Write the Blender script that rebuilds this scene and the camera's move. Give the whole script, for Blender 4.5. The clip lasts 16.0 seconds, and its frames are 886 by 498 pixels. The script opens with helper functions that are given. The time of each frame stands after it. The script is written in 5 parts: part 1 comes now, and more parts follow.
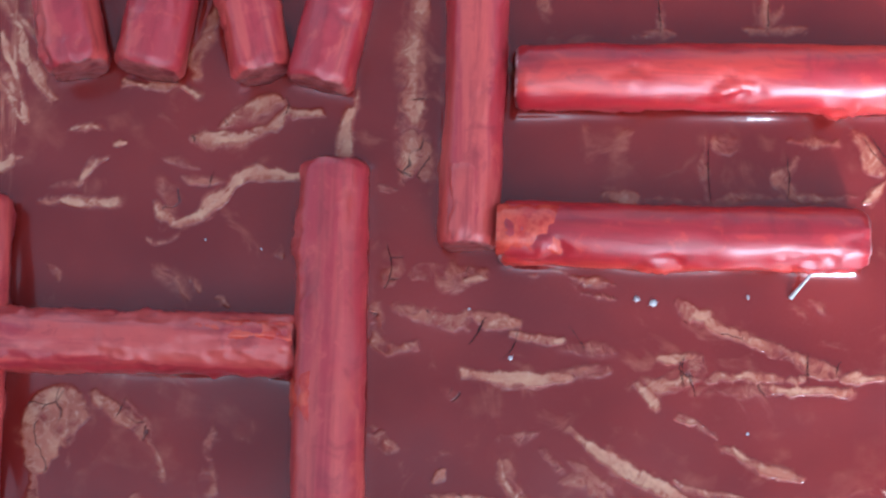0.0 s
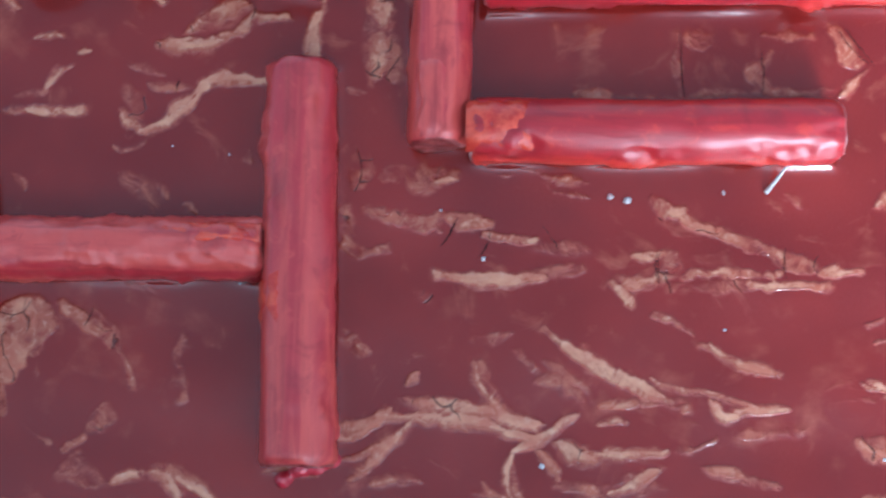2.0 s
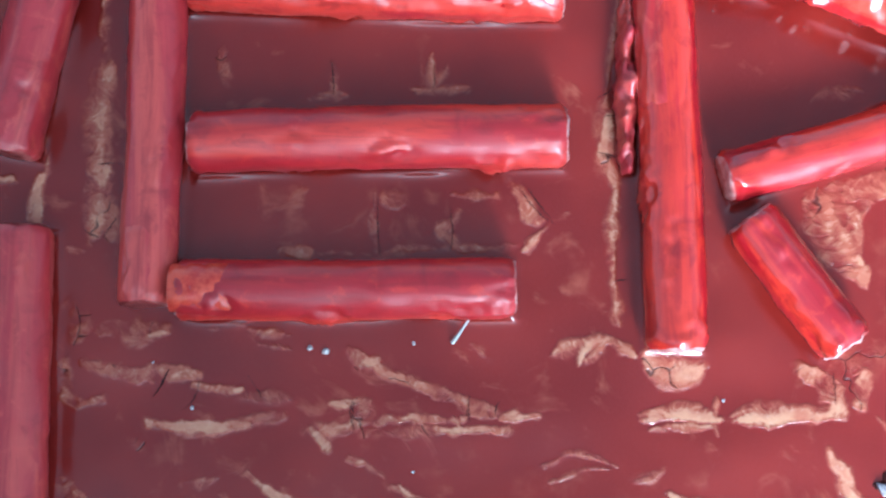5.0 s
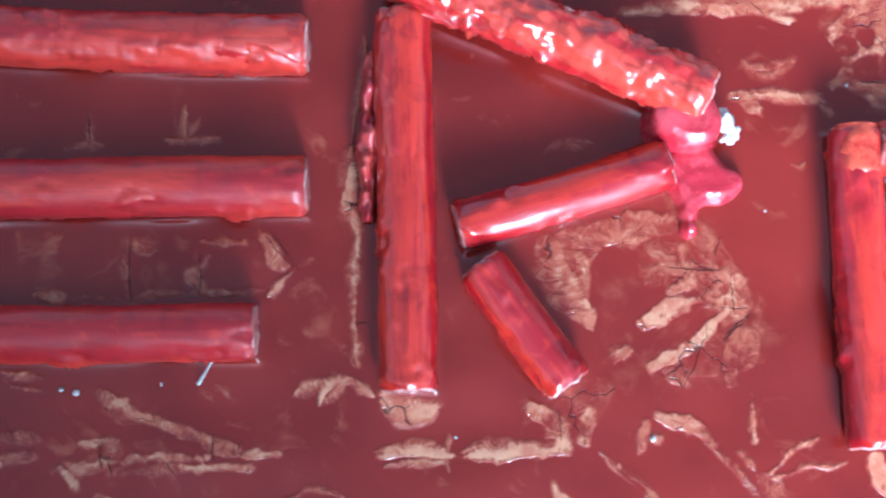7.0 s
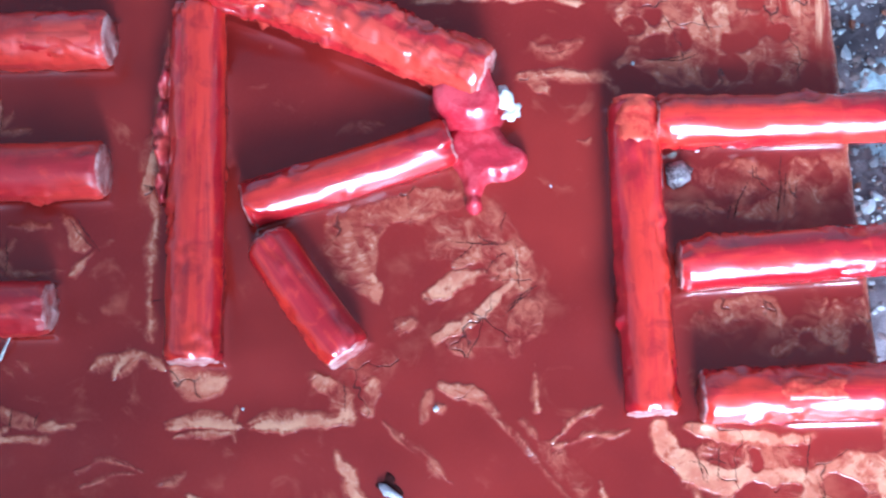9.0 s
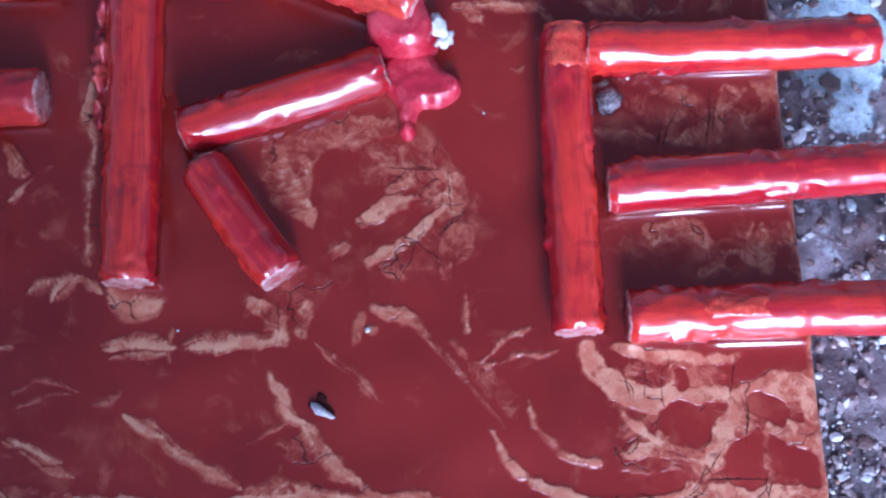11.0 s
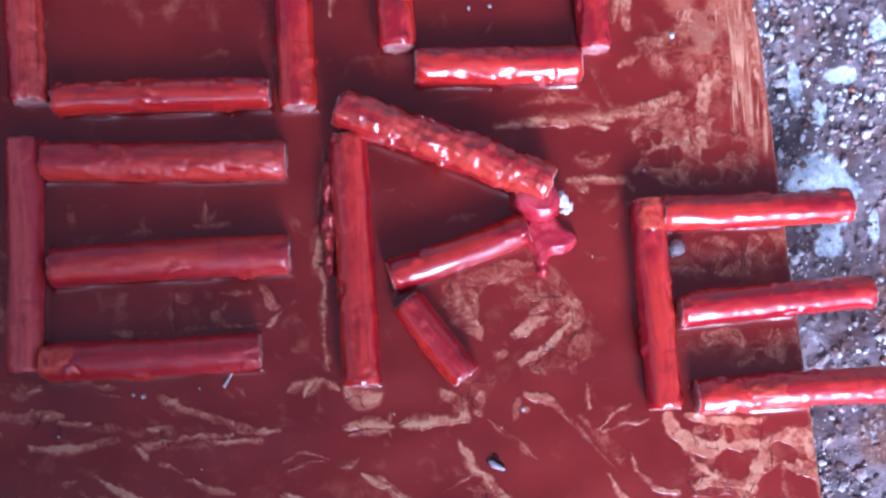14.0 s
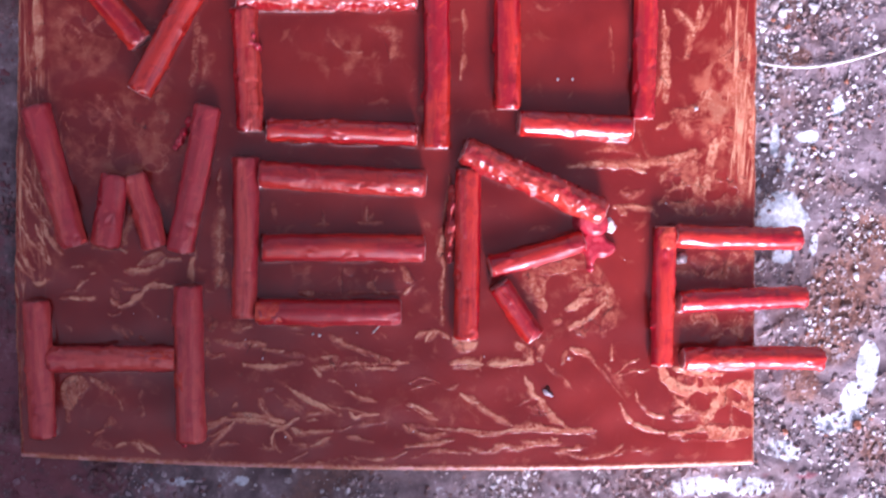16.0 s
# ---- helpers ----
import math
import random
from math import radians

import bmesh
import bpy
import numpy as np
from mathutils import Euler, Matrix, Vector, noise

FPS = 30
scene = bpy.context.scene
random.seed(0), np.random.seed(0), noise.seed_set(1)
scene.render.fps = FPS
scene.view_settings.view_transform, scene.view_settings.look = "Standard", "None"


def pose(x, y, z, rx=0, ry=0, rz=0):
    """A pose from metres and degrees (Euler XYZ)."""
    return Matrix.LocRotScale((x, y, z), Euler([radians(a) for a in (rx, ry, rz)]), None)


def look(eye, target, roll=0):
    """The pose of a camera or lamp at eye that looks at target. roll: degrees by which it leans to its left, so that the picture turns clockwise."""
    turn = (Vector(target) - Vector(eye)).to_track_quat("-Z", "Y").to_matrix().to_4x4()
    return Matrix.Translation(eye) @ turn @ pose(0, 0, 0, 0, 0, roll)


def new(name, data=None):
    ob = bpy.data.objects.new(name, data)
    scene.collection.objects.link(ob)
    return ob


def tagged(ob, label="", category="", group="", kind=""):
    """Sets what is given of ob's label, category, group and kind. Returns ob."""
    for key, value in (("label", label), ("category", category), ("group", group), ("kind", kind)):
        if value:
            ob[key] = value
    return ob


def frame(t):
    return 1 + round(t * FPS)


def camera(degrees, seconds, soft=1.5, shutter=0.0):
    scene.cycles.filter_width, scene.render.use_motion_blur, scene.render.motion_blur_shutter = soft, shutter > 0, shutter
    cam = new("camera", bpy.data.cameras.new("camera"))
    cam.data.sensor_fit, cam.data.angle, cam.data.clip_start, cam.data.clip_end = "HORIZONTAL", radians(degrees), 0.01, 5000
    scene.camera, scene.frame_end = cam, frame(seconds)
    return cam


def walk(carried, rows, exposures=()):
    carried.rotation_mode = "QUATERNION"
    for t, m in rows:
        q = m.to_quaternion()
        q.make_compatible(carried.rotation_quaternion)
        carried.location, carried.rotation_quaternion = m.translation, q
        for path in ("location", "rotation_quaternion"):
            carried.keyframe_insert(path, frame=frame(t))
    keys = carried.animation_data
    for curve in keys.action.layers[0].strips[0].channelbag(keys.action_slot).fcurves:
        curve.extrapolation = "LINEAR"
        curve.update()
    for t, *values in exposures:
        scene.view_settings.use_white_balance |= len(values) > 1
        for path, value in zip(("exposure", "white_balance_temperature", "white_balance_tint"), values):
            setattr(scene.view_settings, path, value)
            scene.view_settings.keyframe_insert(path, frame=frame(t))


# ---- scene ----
cam = camera(40.25, 16.0, soft=2.2, shutter=0.4)
PATH = [
    (0, 0.12367, 0.04002, 0.25897, 8.505, 2.875, 2.941),
    (0.5, 0.11599, 0.03202, 0.25520, 8.241, 3.131, 2.651),
    (1, 0.11017, 0.02248, 0.25075, 8.433, 3.471, 2.954),
    (1.5, 0.11514, 0.01791, 0.24946, 8.310, 3.267, 2.388),
    (2, 0.13033, 0.02154, 0.25207, 8.118, 3.027, 2.000),
    (2.5, 0.14121, 0.02759, 0.25415, 7.903, 2.960, 1.549),
    (3, 0.14925, 0.03263, 0.25554, 8.220, 2.119, 1.101),
    (3.5, 0.15904, 0.04113, 0.25941, 8.036, 2.412, 0.970),
    (4, 0.17208, 0.05245, 0.26682, 7.408, 2.077, 0.687),
    (4.2, 0.17652, 0.05216, 0.26842, 8.173, 2.258, 1.007),
    (6.3, 0.20658, 0.06305, 0.28677, 8.199, -2.115, 0.424),
    (6.5, 0.21374, 0.06631, 0.28860, 7.709, -2.296, 0.323),
    (7, 0.23426, 0.06137, 0.28905, 8.311, -1.295, 0.463),
    (7.5, 0.24518, 0.06652, 0.29449, 7.068, -1.584, 0.098),
    (8, 0.27546, 0.04903, 0.29487, 9.837, 0.890, 0.608),
    (8.5, 0.29242, 0.03592, 0.29177, 12.067, 2.713, 0.424),
    (9, 0.30793, 0.03304, 0.29139, 12.568, 3.033, 0.210),
    (9.5, 0.31677, 0.03027, 0.29184, 12.403, 2.800, -0.024),
    (9.7, 0.31954, 0.02851, 0.29225, 12.734, 2.935, 0.121),
    (11.8, 0.32399, 0.01062, 0.29006, 12.237, 2.644, 0.344),
    (12, 0.31825, 0.01113, 0.29048, 12.221, 2.269, 1.101),
    (12.5, 0.31243, 0.01182, 0.30252, 11.816, 1.785, 2.439),
    (13, 0.29030, 0.02173, 0.34021, 10.348, 0.478, 1.901),
    (13.5, 0.27043, 0.05035, 0.38606, 8.144, -0.463, -1.359),
    (14, 0.23832, 0.06190, 0.44175, 7.397, -3.009, -2.144),
    (14.5, 0.17879, 0.09514, 0.49550, 4.961, -7.367, -1.487),
    (15, 0.14681, 0.12797, 0.61859, -1.014, -6.985, 1.365),
    (15.5, 0.15177, 0.16810, 0.65137, -3.368, -6.343, 2.287),
    (16, 0.14567, 0.17909, 0.64359, -5.740, -6.251, 2.367),
]
EXPOSURES = [(0, 1.75, 4850, 4), (2.5, 1.72, 4800, 2), (4.2, 1.65, 4650, -4), (6.3, 1.2, 4500, -5), (9.7, 0.78, 4350, 8), (11.8, 0.0, 4400, 23),
             (13.0, 0.2, 4500, 24), (14.0, 0.45, 4750, 27), (14.5, 0.7, 4950, 30), (15.0, 0.8, 5450, 37), (15.5, 0.62, 5700, 42), (16, 0.75, 5800, 44)]
walk(cam, [(t, pose(*row)) for t, *row in PATH], EXPOSURES)

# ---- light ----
# Added wall, out of view: it cuts the sun off the left letters.
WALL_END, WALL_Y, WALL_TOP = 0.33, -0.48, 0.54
SUN_AZ, SUN_EL = 0.12, 29.0
world = bpy.data.worlds.new("sky")
scene.world = world
world.use_nodes = True
wn, wl = world.node_tree.nodes, world.node_tree.links
sky = wn.new("ShaderNodeTexSky")
sky.sky_type, sky.sun_disc = "NISHITA", False
sky.sun_elevation, sky.sun_rotation = radians(SUN_EL), math.pi - SUN_AZ
sky.air_density, sky.dust_density = 0.8, 6.0
wn["Background"].inputs["Strength"].default_value = 0.12
haze = wn.new("ShaderNodeHueSaturation")
haze.inputs["Saturation"].default_value = 0.32
wl.new(sky.outputs["Color"], haze.inputs["Color"])
wl.new(haze.outputs["Color"], wn["Background"].inputs["Color"])

sun = new("sun", bpy.data.lights.new("sun", "SUN"))
sun.data.energy, sun.data.angle, sun.data.color = 5.0, radians(28), (1.0, 0.97, 0.94)
to_sun = Vector((math.sin(SUN_AZ) * math.cos(radians(SUN_EL)), -math.cos(SUN_AZ) * math.cos(radians(SUN_EL)), math.sin(radians(SUN_EL))))
sun.matrix_world = look(to_sun * 5, (0, 0, 0))


# ---- materials ----
class Nodes:
    """A small wrapper that adds and links shader nodes."""

    def __init__(self, name):
        self.mat = bpy.data.materials.new(name)
        self.mat.use_nodes = True
        self.tree = self.mat.node_tree
        self.bsdf = self.tree.nodes["Principled BSDF"]

    def add(self, kind, **values):
        node = self.tree.nodes.new("ShaderNode" + kind)
        for key, value in values.items():
            setattr(node, key, value)
        return node

    def link(self, out, socket):
        if hasattr(out, "is_output"):
            self.tree.links.new(out, socket)
        else:
            socket.default_value = out

    def coords(self, scale=(1, 1, 1)):
        tex, mapping = self.add("TexCoord"), self.add("Mapping")
        self.link(tex.outputs["Object"], mapping.inputs["Vector"])
        mapping.inputs["Scale"].default_value = scale
        return mapping.outputs["Vector"]

    def noise(self, vector, scale, detail=4.0, rough=0.55, distortion=0.0):
        node = self.add("TexNoise")
        self.link(vector, node.inputs["Vector"])
        node.inputs["Scale"].default_value, node.inputs["Detail"].default_value = scale, detail
        node.inputs["Roughness"].default_value, node.inputs["Distortion"].default_value = rough, distortion
        return node.outputs["Fac"]

    def voronoi(self, vector, scale, feature="F1", randomness=1.0, output="Distance"):
        node = self.add("TexVoronoi", feature=feature)
        self.link(vector, node.inputs["Vector"])
        node.inputs["Scale"].default_value, node.inputs["Randomness"].default_value = scale, randomness
        return node.outputs[output]

    def ramp(self, value, low, high, to_low=0.0, to_high=1.0):
        node = self.add("MapRange", interpolation_type="SMOOTHSTEP")
        self.link(value, node.inputs["Value"])
        for key, v in (("From Min", low), ("From Max", high), ("To Min", to_low), ("To Max", to_high)):
            node.inputs[key].default_value = v
        return node.outputs["Result"]

    def math(self, op, a, b=0.0, c=0.0):
        node = self.add("Math", operation=op)
        for socket, v in zip(node.inputs, (a, b, c)):
            self.link(v, socket)
        return node.outputs[0]

    def mix(self, fac, a, b):
        node = self.add("Mix", data_type="RGBA")
        self.link(fac, node.inputs["Factor"])
        for v, socket in ((a, node.inputs[6]), (b, node.inputs[7])):
            self.link((*v, 1.0) if isinstance(v, tuple) else v, socket)
        return node.outputs[2]

    def attribute(self, name):
        node = self.add("Attribute", attribute_name=name)
        split = self.add("SeparateColor")
        self.link(node.outputs["Color"], split.inputs["Color"])
        return split.outputs

    def bump(self, height, distance, strength=1.0, normal=None):
        node = self.add("Bump")
        self.link(height, node.inputs["Height"])
        node.inputs["Distance"].default_value, node.inputs["Strength"].default_value = distance, strength
        if normal is not None:
            self.link(normal, node.inputs["Normal"])
        return node.outputs["Normal"]

    def random(self):
        return self.add("ObjectInfo").outputs["Random"]

    def done(self, color, roughness, normal=None, specular=0.5, coat=0.0, coat_rough=0.05):
        b = self.bsdf.inputs
        self.link((*color, 1.0) if isinstance(color, tuple) else color, b["Base Color"])
        self.link(roughness, b["Roughness"])
        b["Specular IOR Level"].default_value = specular
        b["Coat Weight"].default_value, b["Coat Roughness"].default_value = coat, coat_rough
        if normal is not None:
            self.link(normal, b["Normal"])
        return self.mat


def paint_material():
    """Glossy red-brown paint in pools, thin over ochre ridges and bare grain."""
    n = Nodes("red_brown_paint")
    at = n.coords()
    mask = n.attribute("wear")
    warp = n.noise(at, 140, 3, 0.5)
    fine = n.noise(at, 620, 4, 0.65)
    cloud = n.noise(at, 22, 3)
    coarse = n.noise(at, 55, 4, 0.6, 1.2)
    wash = n.math("MULTIPLY", n.ramp(coarse, 0.50, 0.72), 0.26)
    region, arris = n.attribute("marble")[0], n.attribute("marble")[1]
    cell_at = n.add("VectorMath", operation="ADD")
    n.link(at, cell_at.inputs[0])
    drift = n.add("TexNoise")
    n.link(at, drift.inputs["Vector"])
    drift.inputs["Scale"].default_value, drift.inputs["Detail"].default_value = 60, 3
    pulled = n.add("VectorMath", operation="SCALE")
    n.link(drift.outputs["Color"], pulled.inputs[0])
    pulled.inputs["Scale"].default_value = 0.024
    n.link(pulled.outputs[0], cell_at.inputs[1])
    veins = n.ramp(n.voronoi(cell_at.outputs[0], 66, "DISTANCE_TO_EDGE"), 0.015, 0.17, 0.85, 0.0)
    pools = n.ramp(n.voronoi(cell_at.outputs[0], 78, "F1"), 0.32, 0.66, 0.0, 0.80)
    wash = n.math("MAXIMUM", wash, n.math("MULTIPLY", n.math("MAXIMUM", n.math("MULTIPLY", veins, 0.55), pools), region))
    edge = n.math("ADD", n.math("MAXIMUM", mask[0], wash), n.math("MULTIPLY", n.math("SUBTRACT", warp, 0.5), 0.42))
    edge = n.math("ADD", edge, n.math("MULTIPLY", n.math("SUBTRACT", coarse, 0.5), 0.35))
    smear = n.noise(at, 210, 5, 0.62, 2.2)
    edge = n.math("ADD", edge, n.math("MULTIPLY", n.math("MULTIPLY", n.math("SUBTRACT", smear, 0.52), 1.15), n.ramp(mask[0], 0.12, 0.45)))
    edge = n.math("ADD", edge, n.math("MULTIPLY", n.math("SUBTRACT", fine, 0.5), 0.07))
    grain_at = n.coords((1, 0.06, 1))
    grain = n.noise(grain_at, 230, 4, 0.6, 0.8)
    side = n.ramp(n.math("ADD", mask[1], n.math("MULTIPLY", n.math("SUBTRACT", coarse, 0.5), 0.8)), 0.2, 0.7)
    edge = n.math("MAXIMUM", edge, n.math("MULTIPLY", n.ramp(grain, 0.42, 0.64), n.math("MULTIPLY", side, 1.0)))
    thin = n.ramp(edge, 0.14, 0.56)
    bare = n.ramp(edge, 0.40, 0.95)
    pool = n.mix(n.ramp(cloud, 0.3, 0.7), (0.165, 0.0110, 0.0085), (0.235, 0.018, 0.012))
    pool = n.mix(n.math("MULTIPLY", n.ramp(fine, 0.6, 0.8), 0.18), pool, (0.25, 0.04, 0.035))
    salmon = n.mix(n.ramp(warp, 0.35, 0.65), (0.29, 0.048, 0.028), (0.38, 0.097, 0.052))
    ochre = n.mix(n.ramp(warp, 0.35, 0.65), (0.61, 0.30, 0.170), (0.44, 0.130, 0.070))
    ochre = n.mix(n.math("MULTIPLY", n.ramp(fine, 0.5, 0.75), 0.5), ochre, (0.68, 0.44, 0.31))
    color = n.mix(n.math("MULTIPLY", thin, 0.95), pool, salmon)
    color = n.mix(bare, color, ochre)
    # Pale pink on the rim: worn edge, with its lit bevel painted in.
    color = n.mix(n.ramp(n.math("ADD", arris, n.math("MULTIPLY", n.math("SUBTRACT", fine, 0.5), 0.6)), 0.35, 0.9), color, (0.66, 0.34, 0.31))
    crack_at = n.add("VectorMath", operation="ADD")
    n.link(at, crack_at.inputs[0])
    wob = n.add("TexNoise")
    n.link(at, wob.inputs["Vector"])
    wob.inputs["Scale"].default_value = 130
    scaled = n.add("VectorMath", operation="SCALE")
    n.link(wob.outputs["Color"], scaled.inputs[0])
    scaled.inputs["Scale"].default_value = 0.008
    n.link(scaled.outputs[0], crack_at.inputs[1])
    crack = n.voronoi(crack_at.outputs[0], 62, "DISTANCE_TO_EDGE")
    some = n.ramp(n.noise(at, 70, 2), 0.46, 0.56)
    crack = n.math("MULTIPLY", n.math("MULTIPLY", n.ramp(crack, 0.004, 0.016, 1.0, 0.0), some), n.ramp(mask[2], 0.45, 0.7))
    color = n.mix(n.math("MULTIPLY", crack, 0.75), color, (0.05, 0.012, 0.010))
    rough = n.math("ADD", n.math("MULTIPLY", bare, 0.26), n.math("ADD", 0.10, n.math("MULTIPLY", fine, 0.10)))
    relief = n.math("MULTIPLY", n.math("ADD", warp, n.math("MULTIPLY", fine, 0.35)), n.math("ADD", 0.15, n.math("MULTIPLY", thin, 0.7)))
    relief = n.math("SUBTRACT", relief, n.math("MULTIPLY", crack, 0.7))
    return n.done(color, rough, n.bump(relief, 0.0005, 0.7), 0.60)


def stick_material(name, dark, mid, bright, wear, coat=0.75, coat_rough=0.15, dull=0.0):
    """Brushed red gloss paint whose streaks run along the stick."""
    n = Nodes(name)
    at, along = n.coords(), n.coords((0.10, 1, 1))
    rnd = n.random()
    shifted = n.add("VectorMath", operation="ADD")
    n.link(along, shifted.inputs[0])
    n.link(rnd, shifted.inputs[1])
    streak = n.noise(shifted.outputs[0], 260, 5, 0.65, 0.8)
    patch = n.noise(shifted.outputs[0], 60, 4, 0.6, 1.6)
    clot = n.noise(at, 190, 4, 0.6, 0.7)
    spot = n.noise(at, 900, 4, 0.7)
    color = n.mix(n.ramp(n.math("ADD", n.math("MULTIPLY", patch, 0.7), n.math("MULTIPLY", streak, 0.3)), 0.45, 0.55), mid, bright)
    color = n.mix(n.math("MULTIPLY", n.ramp(streak, 0.48, 0.68), 0.60), color, dark)
    color = n.mix(n.math("MULTIPLY", n.ramp(clot, 0.52, 0.74), 0.55), color, dark)
    color = n.mix(n.math("MULTIPLY", n.ramp(clot, 0.28, 0.44, 1.0, 0.0), 0.75), color, bright)
    color = n.mix(n.math("MULTIPLY", n.ramp(spot, 0.66, 0.74), wear), color, (0.10, 0.012, 0.015))
    rough = n.math("ADD", 0.06 + dull, n.math("MULTIPLY", clot, 0.28))
    relief = n.math("ADD", n.math("MULTIPLY", streak, 0.5), n.math("MULTIPLY", spot, 0.12))
    soft = n.bump(n.noise(n.coords((0.22, 1, 1)), 110, 3, 0.5, 0.6), 0.0010, 0.5)
    return n.done(color, rough, n.bump(relief, 0.00035, 0.7, soft), 0.5, coat, coat_rough)


def plain_material(name, a, b, scale, roughness, relief=0.0003, specular=0.5):
    n = Nodes(name)
    at = n.coords()
    tone = n.noise(at, scale, 5, 0.65)
    fine = n.noise(at, scale * 5, 4, 0.65)
    color = n.mix(n.ramp(n.math("ADD", tone, n.math("MULTIPLY", n.math("SUBTRACT", fine, 0.5), 0.5)), 0.35, 0.65), a, b)
    return n.done(color, roughness, n.bump(n.math("ADD", tone, n.math("MULTIPLY", fine, 0.4)), relief, 0.8), specular)


def ground_material():
    """Weathered concrete: grey-brown paste, rusty and pale stains, paint spills."""
    n = Nodes("weathered_concrete")
    at = n.coords()
    big, mid, fine = n.noise(at, 9, 4, 0.6, 0.8), n.noise(at, 60, 5, 0.65), n.noise(at, 420, 5, 0.7)
    color = n.mix(n.ramp(mid, 0.35, 0.65), (0.085, 0.062, 0.070), (0.25, 0.20, 0.22))
    spill = n.attribute("spill")
    rust = n.math("MAXIMUM", n.math("MULTIPLY", n.ramp(big, 0.55, 0.66), 0.5), n.ramp(n.math("ADD", spill[2], n.math("MULTIPLY", n.math("SUBTRACT", mid, 0.5), 1.2)), 0.30, 0.62, 0.0, 0.85))
    color = n.mix(rust, color, n.mix(n.ramp(fine, 0.4, 0.6), (0.11, 0.045, 0.030), (0.24, 0.10, 0.055)))
    color = n.mix(n.ramp(n.math("ADD", n.math("MULTIPLY", mid, 0.6), n.math("MULTIPLY", fine, 0.4)), 0.56, 0.64), color, (0.46, 0.46, 0.50))
    pale = n.ramp(n.math("ADD", spill[0], n.math("MULTIPLY", n.math("SUBTRACT", mid, 0.5), 1.1)), 0.42, 0.52)
    color = n.mix(pale, color, n.mix(n.ramp(fine, 0.4, 0.62), (0.62, 0.72, 0.78), (0.40, 0.46, 0.52)))
    red = n.ramp(n.math("ADD", spill[1], n.math("MULTIPLY", n.math("SUBTRACT", mid, 0.5), 1.2)), 0.40, 0.60)
    color = n.mix(n.math("MULTIPLY", red, 0.7), color, (0.20, 0.035, 0.055))
    color = n.mix(n.math("MULTIPLY", n.ramp(fine, 0.60, 0.72), 0.5), color, (0.05, 0.035, 0.035))
    rough = n.ramp(mid, 0.3, 0.7, 0.35, 0.75)
    relief = n.math("ADD", mid, n.math("MULTIPLY", fine, 0.5))
    return n.done(color, rough, n.bump(relief, 0.0015, 0.9), 0.5)


def chip_material():
    n = Nodes("aggregate_chips")
    isle = n.add("NewGeometry").outputs["Random Per Island"]
    at = n.coords()
    fine = n.noise(at, 500, 4, 0.6)
    color = n.mix(n.ramp(isle, 0.30, 0.34), (0.21, 0.15, 0.14), (0.36, 0.31, 0.31))
    color = n.mix(n.ramp(isle, 0.50, 0.54), color, (0.56, 0.57, 0.60))
    color = n.mix(n.ramp(isle, 0.80, 0.83), color, (0.72, 0.77, 0.80))
    color = n.mix(n.ramp(isle, 0.95, 0.96), color, (0.25, 0.09, 0.05))
    color = n.mix(n.math("MULTIPLY", n.ramp(fine, 0.5, 0.7), 0.45), color, (0.10, 0.08, 0.08))
    place = n.add("SeparateXYZ")
    n.link(at, place.inputs[0])
    # Left chips: red stain, and that side's shade put into the colour.
    stain = n.ramp(n.math("ADD", place.outputs["X"], n.math("MULTIPLY", n.math("SUBTRACT", n.noise(at, 22, 3), 0.5), 0.25)), 0.02, 0.16, 0.8, 0.0)
    color = n.mix(stain, color, (0.15, 0.03, 0.05))
    dirt = n.ramp(n.noise(at, 30, 3, 0.6), 0.46, 0.60, 0.0, 0.80)
    color = n.mix(dirt, color, (0.17, 0.095, 0.090))
    return n.done(color, 0.32, n.bump(fine, 0.0006, 0.7), 0.5)


PAINT = paint_material()
RED = stick_material("red_gloss_paint", (0.19, 0.003, 0.010), (0.36, 0.007, 0.014), (0.56, 0.030, 0.015), 0.35)
CRIMSON = stick_material("crimson_gloss_paint", (0.24, 0.010, 0.020), (0.40, 0.026, 0.035), (0.55, 0.075, 0.058), 0.20, 0.35, 0.32, 0.16)
SATIN = stick_material("satin_red_paint", (0.20, 0.005, 0.012), (0.37, 0.011, 0.018), (0.55, 0.036, 0.022), 0.30, 0.35, 0.32, 0.20)
FLAKED = stick_material("flaked_red_paint", (0.13, 0.004, 0.007), (0.42, 0.014, 0.016), (0.56, 0.055, 0.034), 0.7)
ORANGE = plain_material("thick_orange_red_paint", (0.46, 0.030, 0.022), (0.62, 0.085, 0.045), 200, 0.18)
# Overpainted end grain, darkened in colour for the shade on these ends.
CUT_SHADED = plain_material("overpainted_shaded_end", (0.15, 0.012, 0.014), (0.36, 0.085, 0.075), 240, 0.28)
CUT = plain_material("painted_end_grain", (0.34, 0.05, 0.045), (0.58, 0.36, 0.33), 260, 0.3)
BARE_WOOD = plain_material("pink_stained_edge", (0.42, 0.16, 0.13), (0.60, 0.34, 0.28), 150, 0.45)
GLAZE = plain_material("clear_red_glaze", (0.42, 0.015, 0.032), (0.58, 0.055, 0.075), 110, 0.04, 0.0007, 0.9)
GROUND = ground_material()
CHIPS = chip_material()
WHITE = plain_material("white_fleck", (0.52, 0.48, 0.47), (0.72, 0.70, 0.69), 300, 0.3)
GREY = plain_material("grey_pebble", (0.06, 0.04, 0.045), (0.27, 0.22, 0.23), 350, 0.25)
SHADE_WALL_GREY = plain_material("shade_wall_plaster", (0.10, 0.09, 0.09), (0.17, 0.15, 0.15), 12, 0.85)
STRAW = plain_material("dry_straw", (0.45, 0.45, 0.42), (0.70, 0.72, 0.70), 200, 0.5)


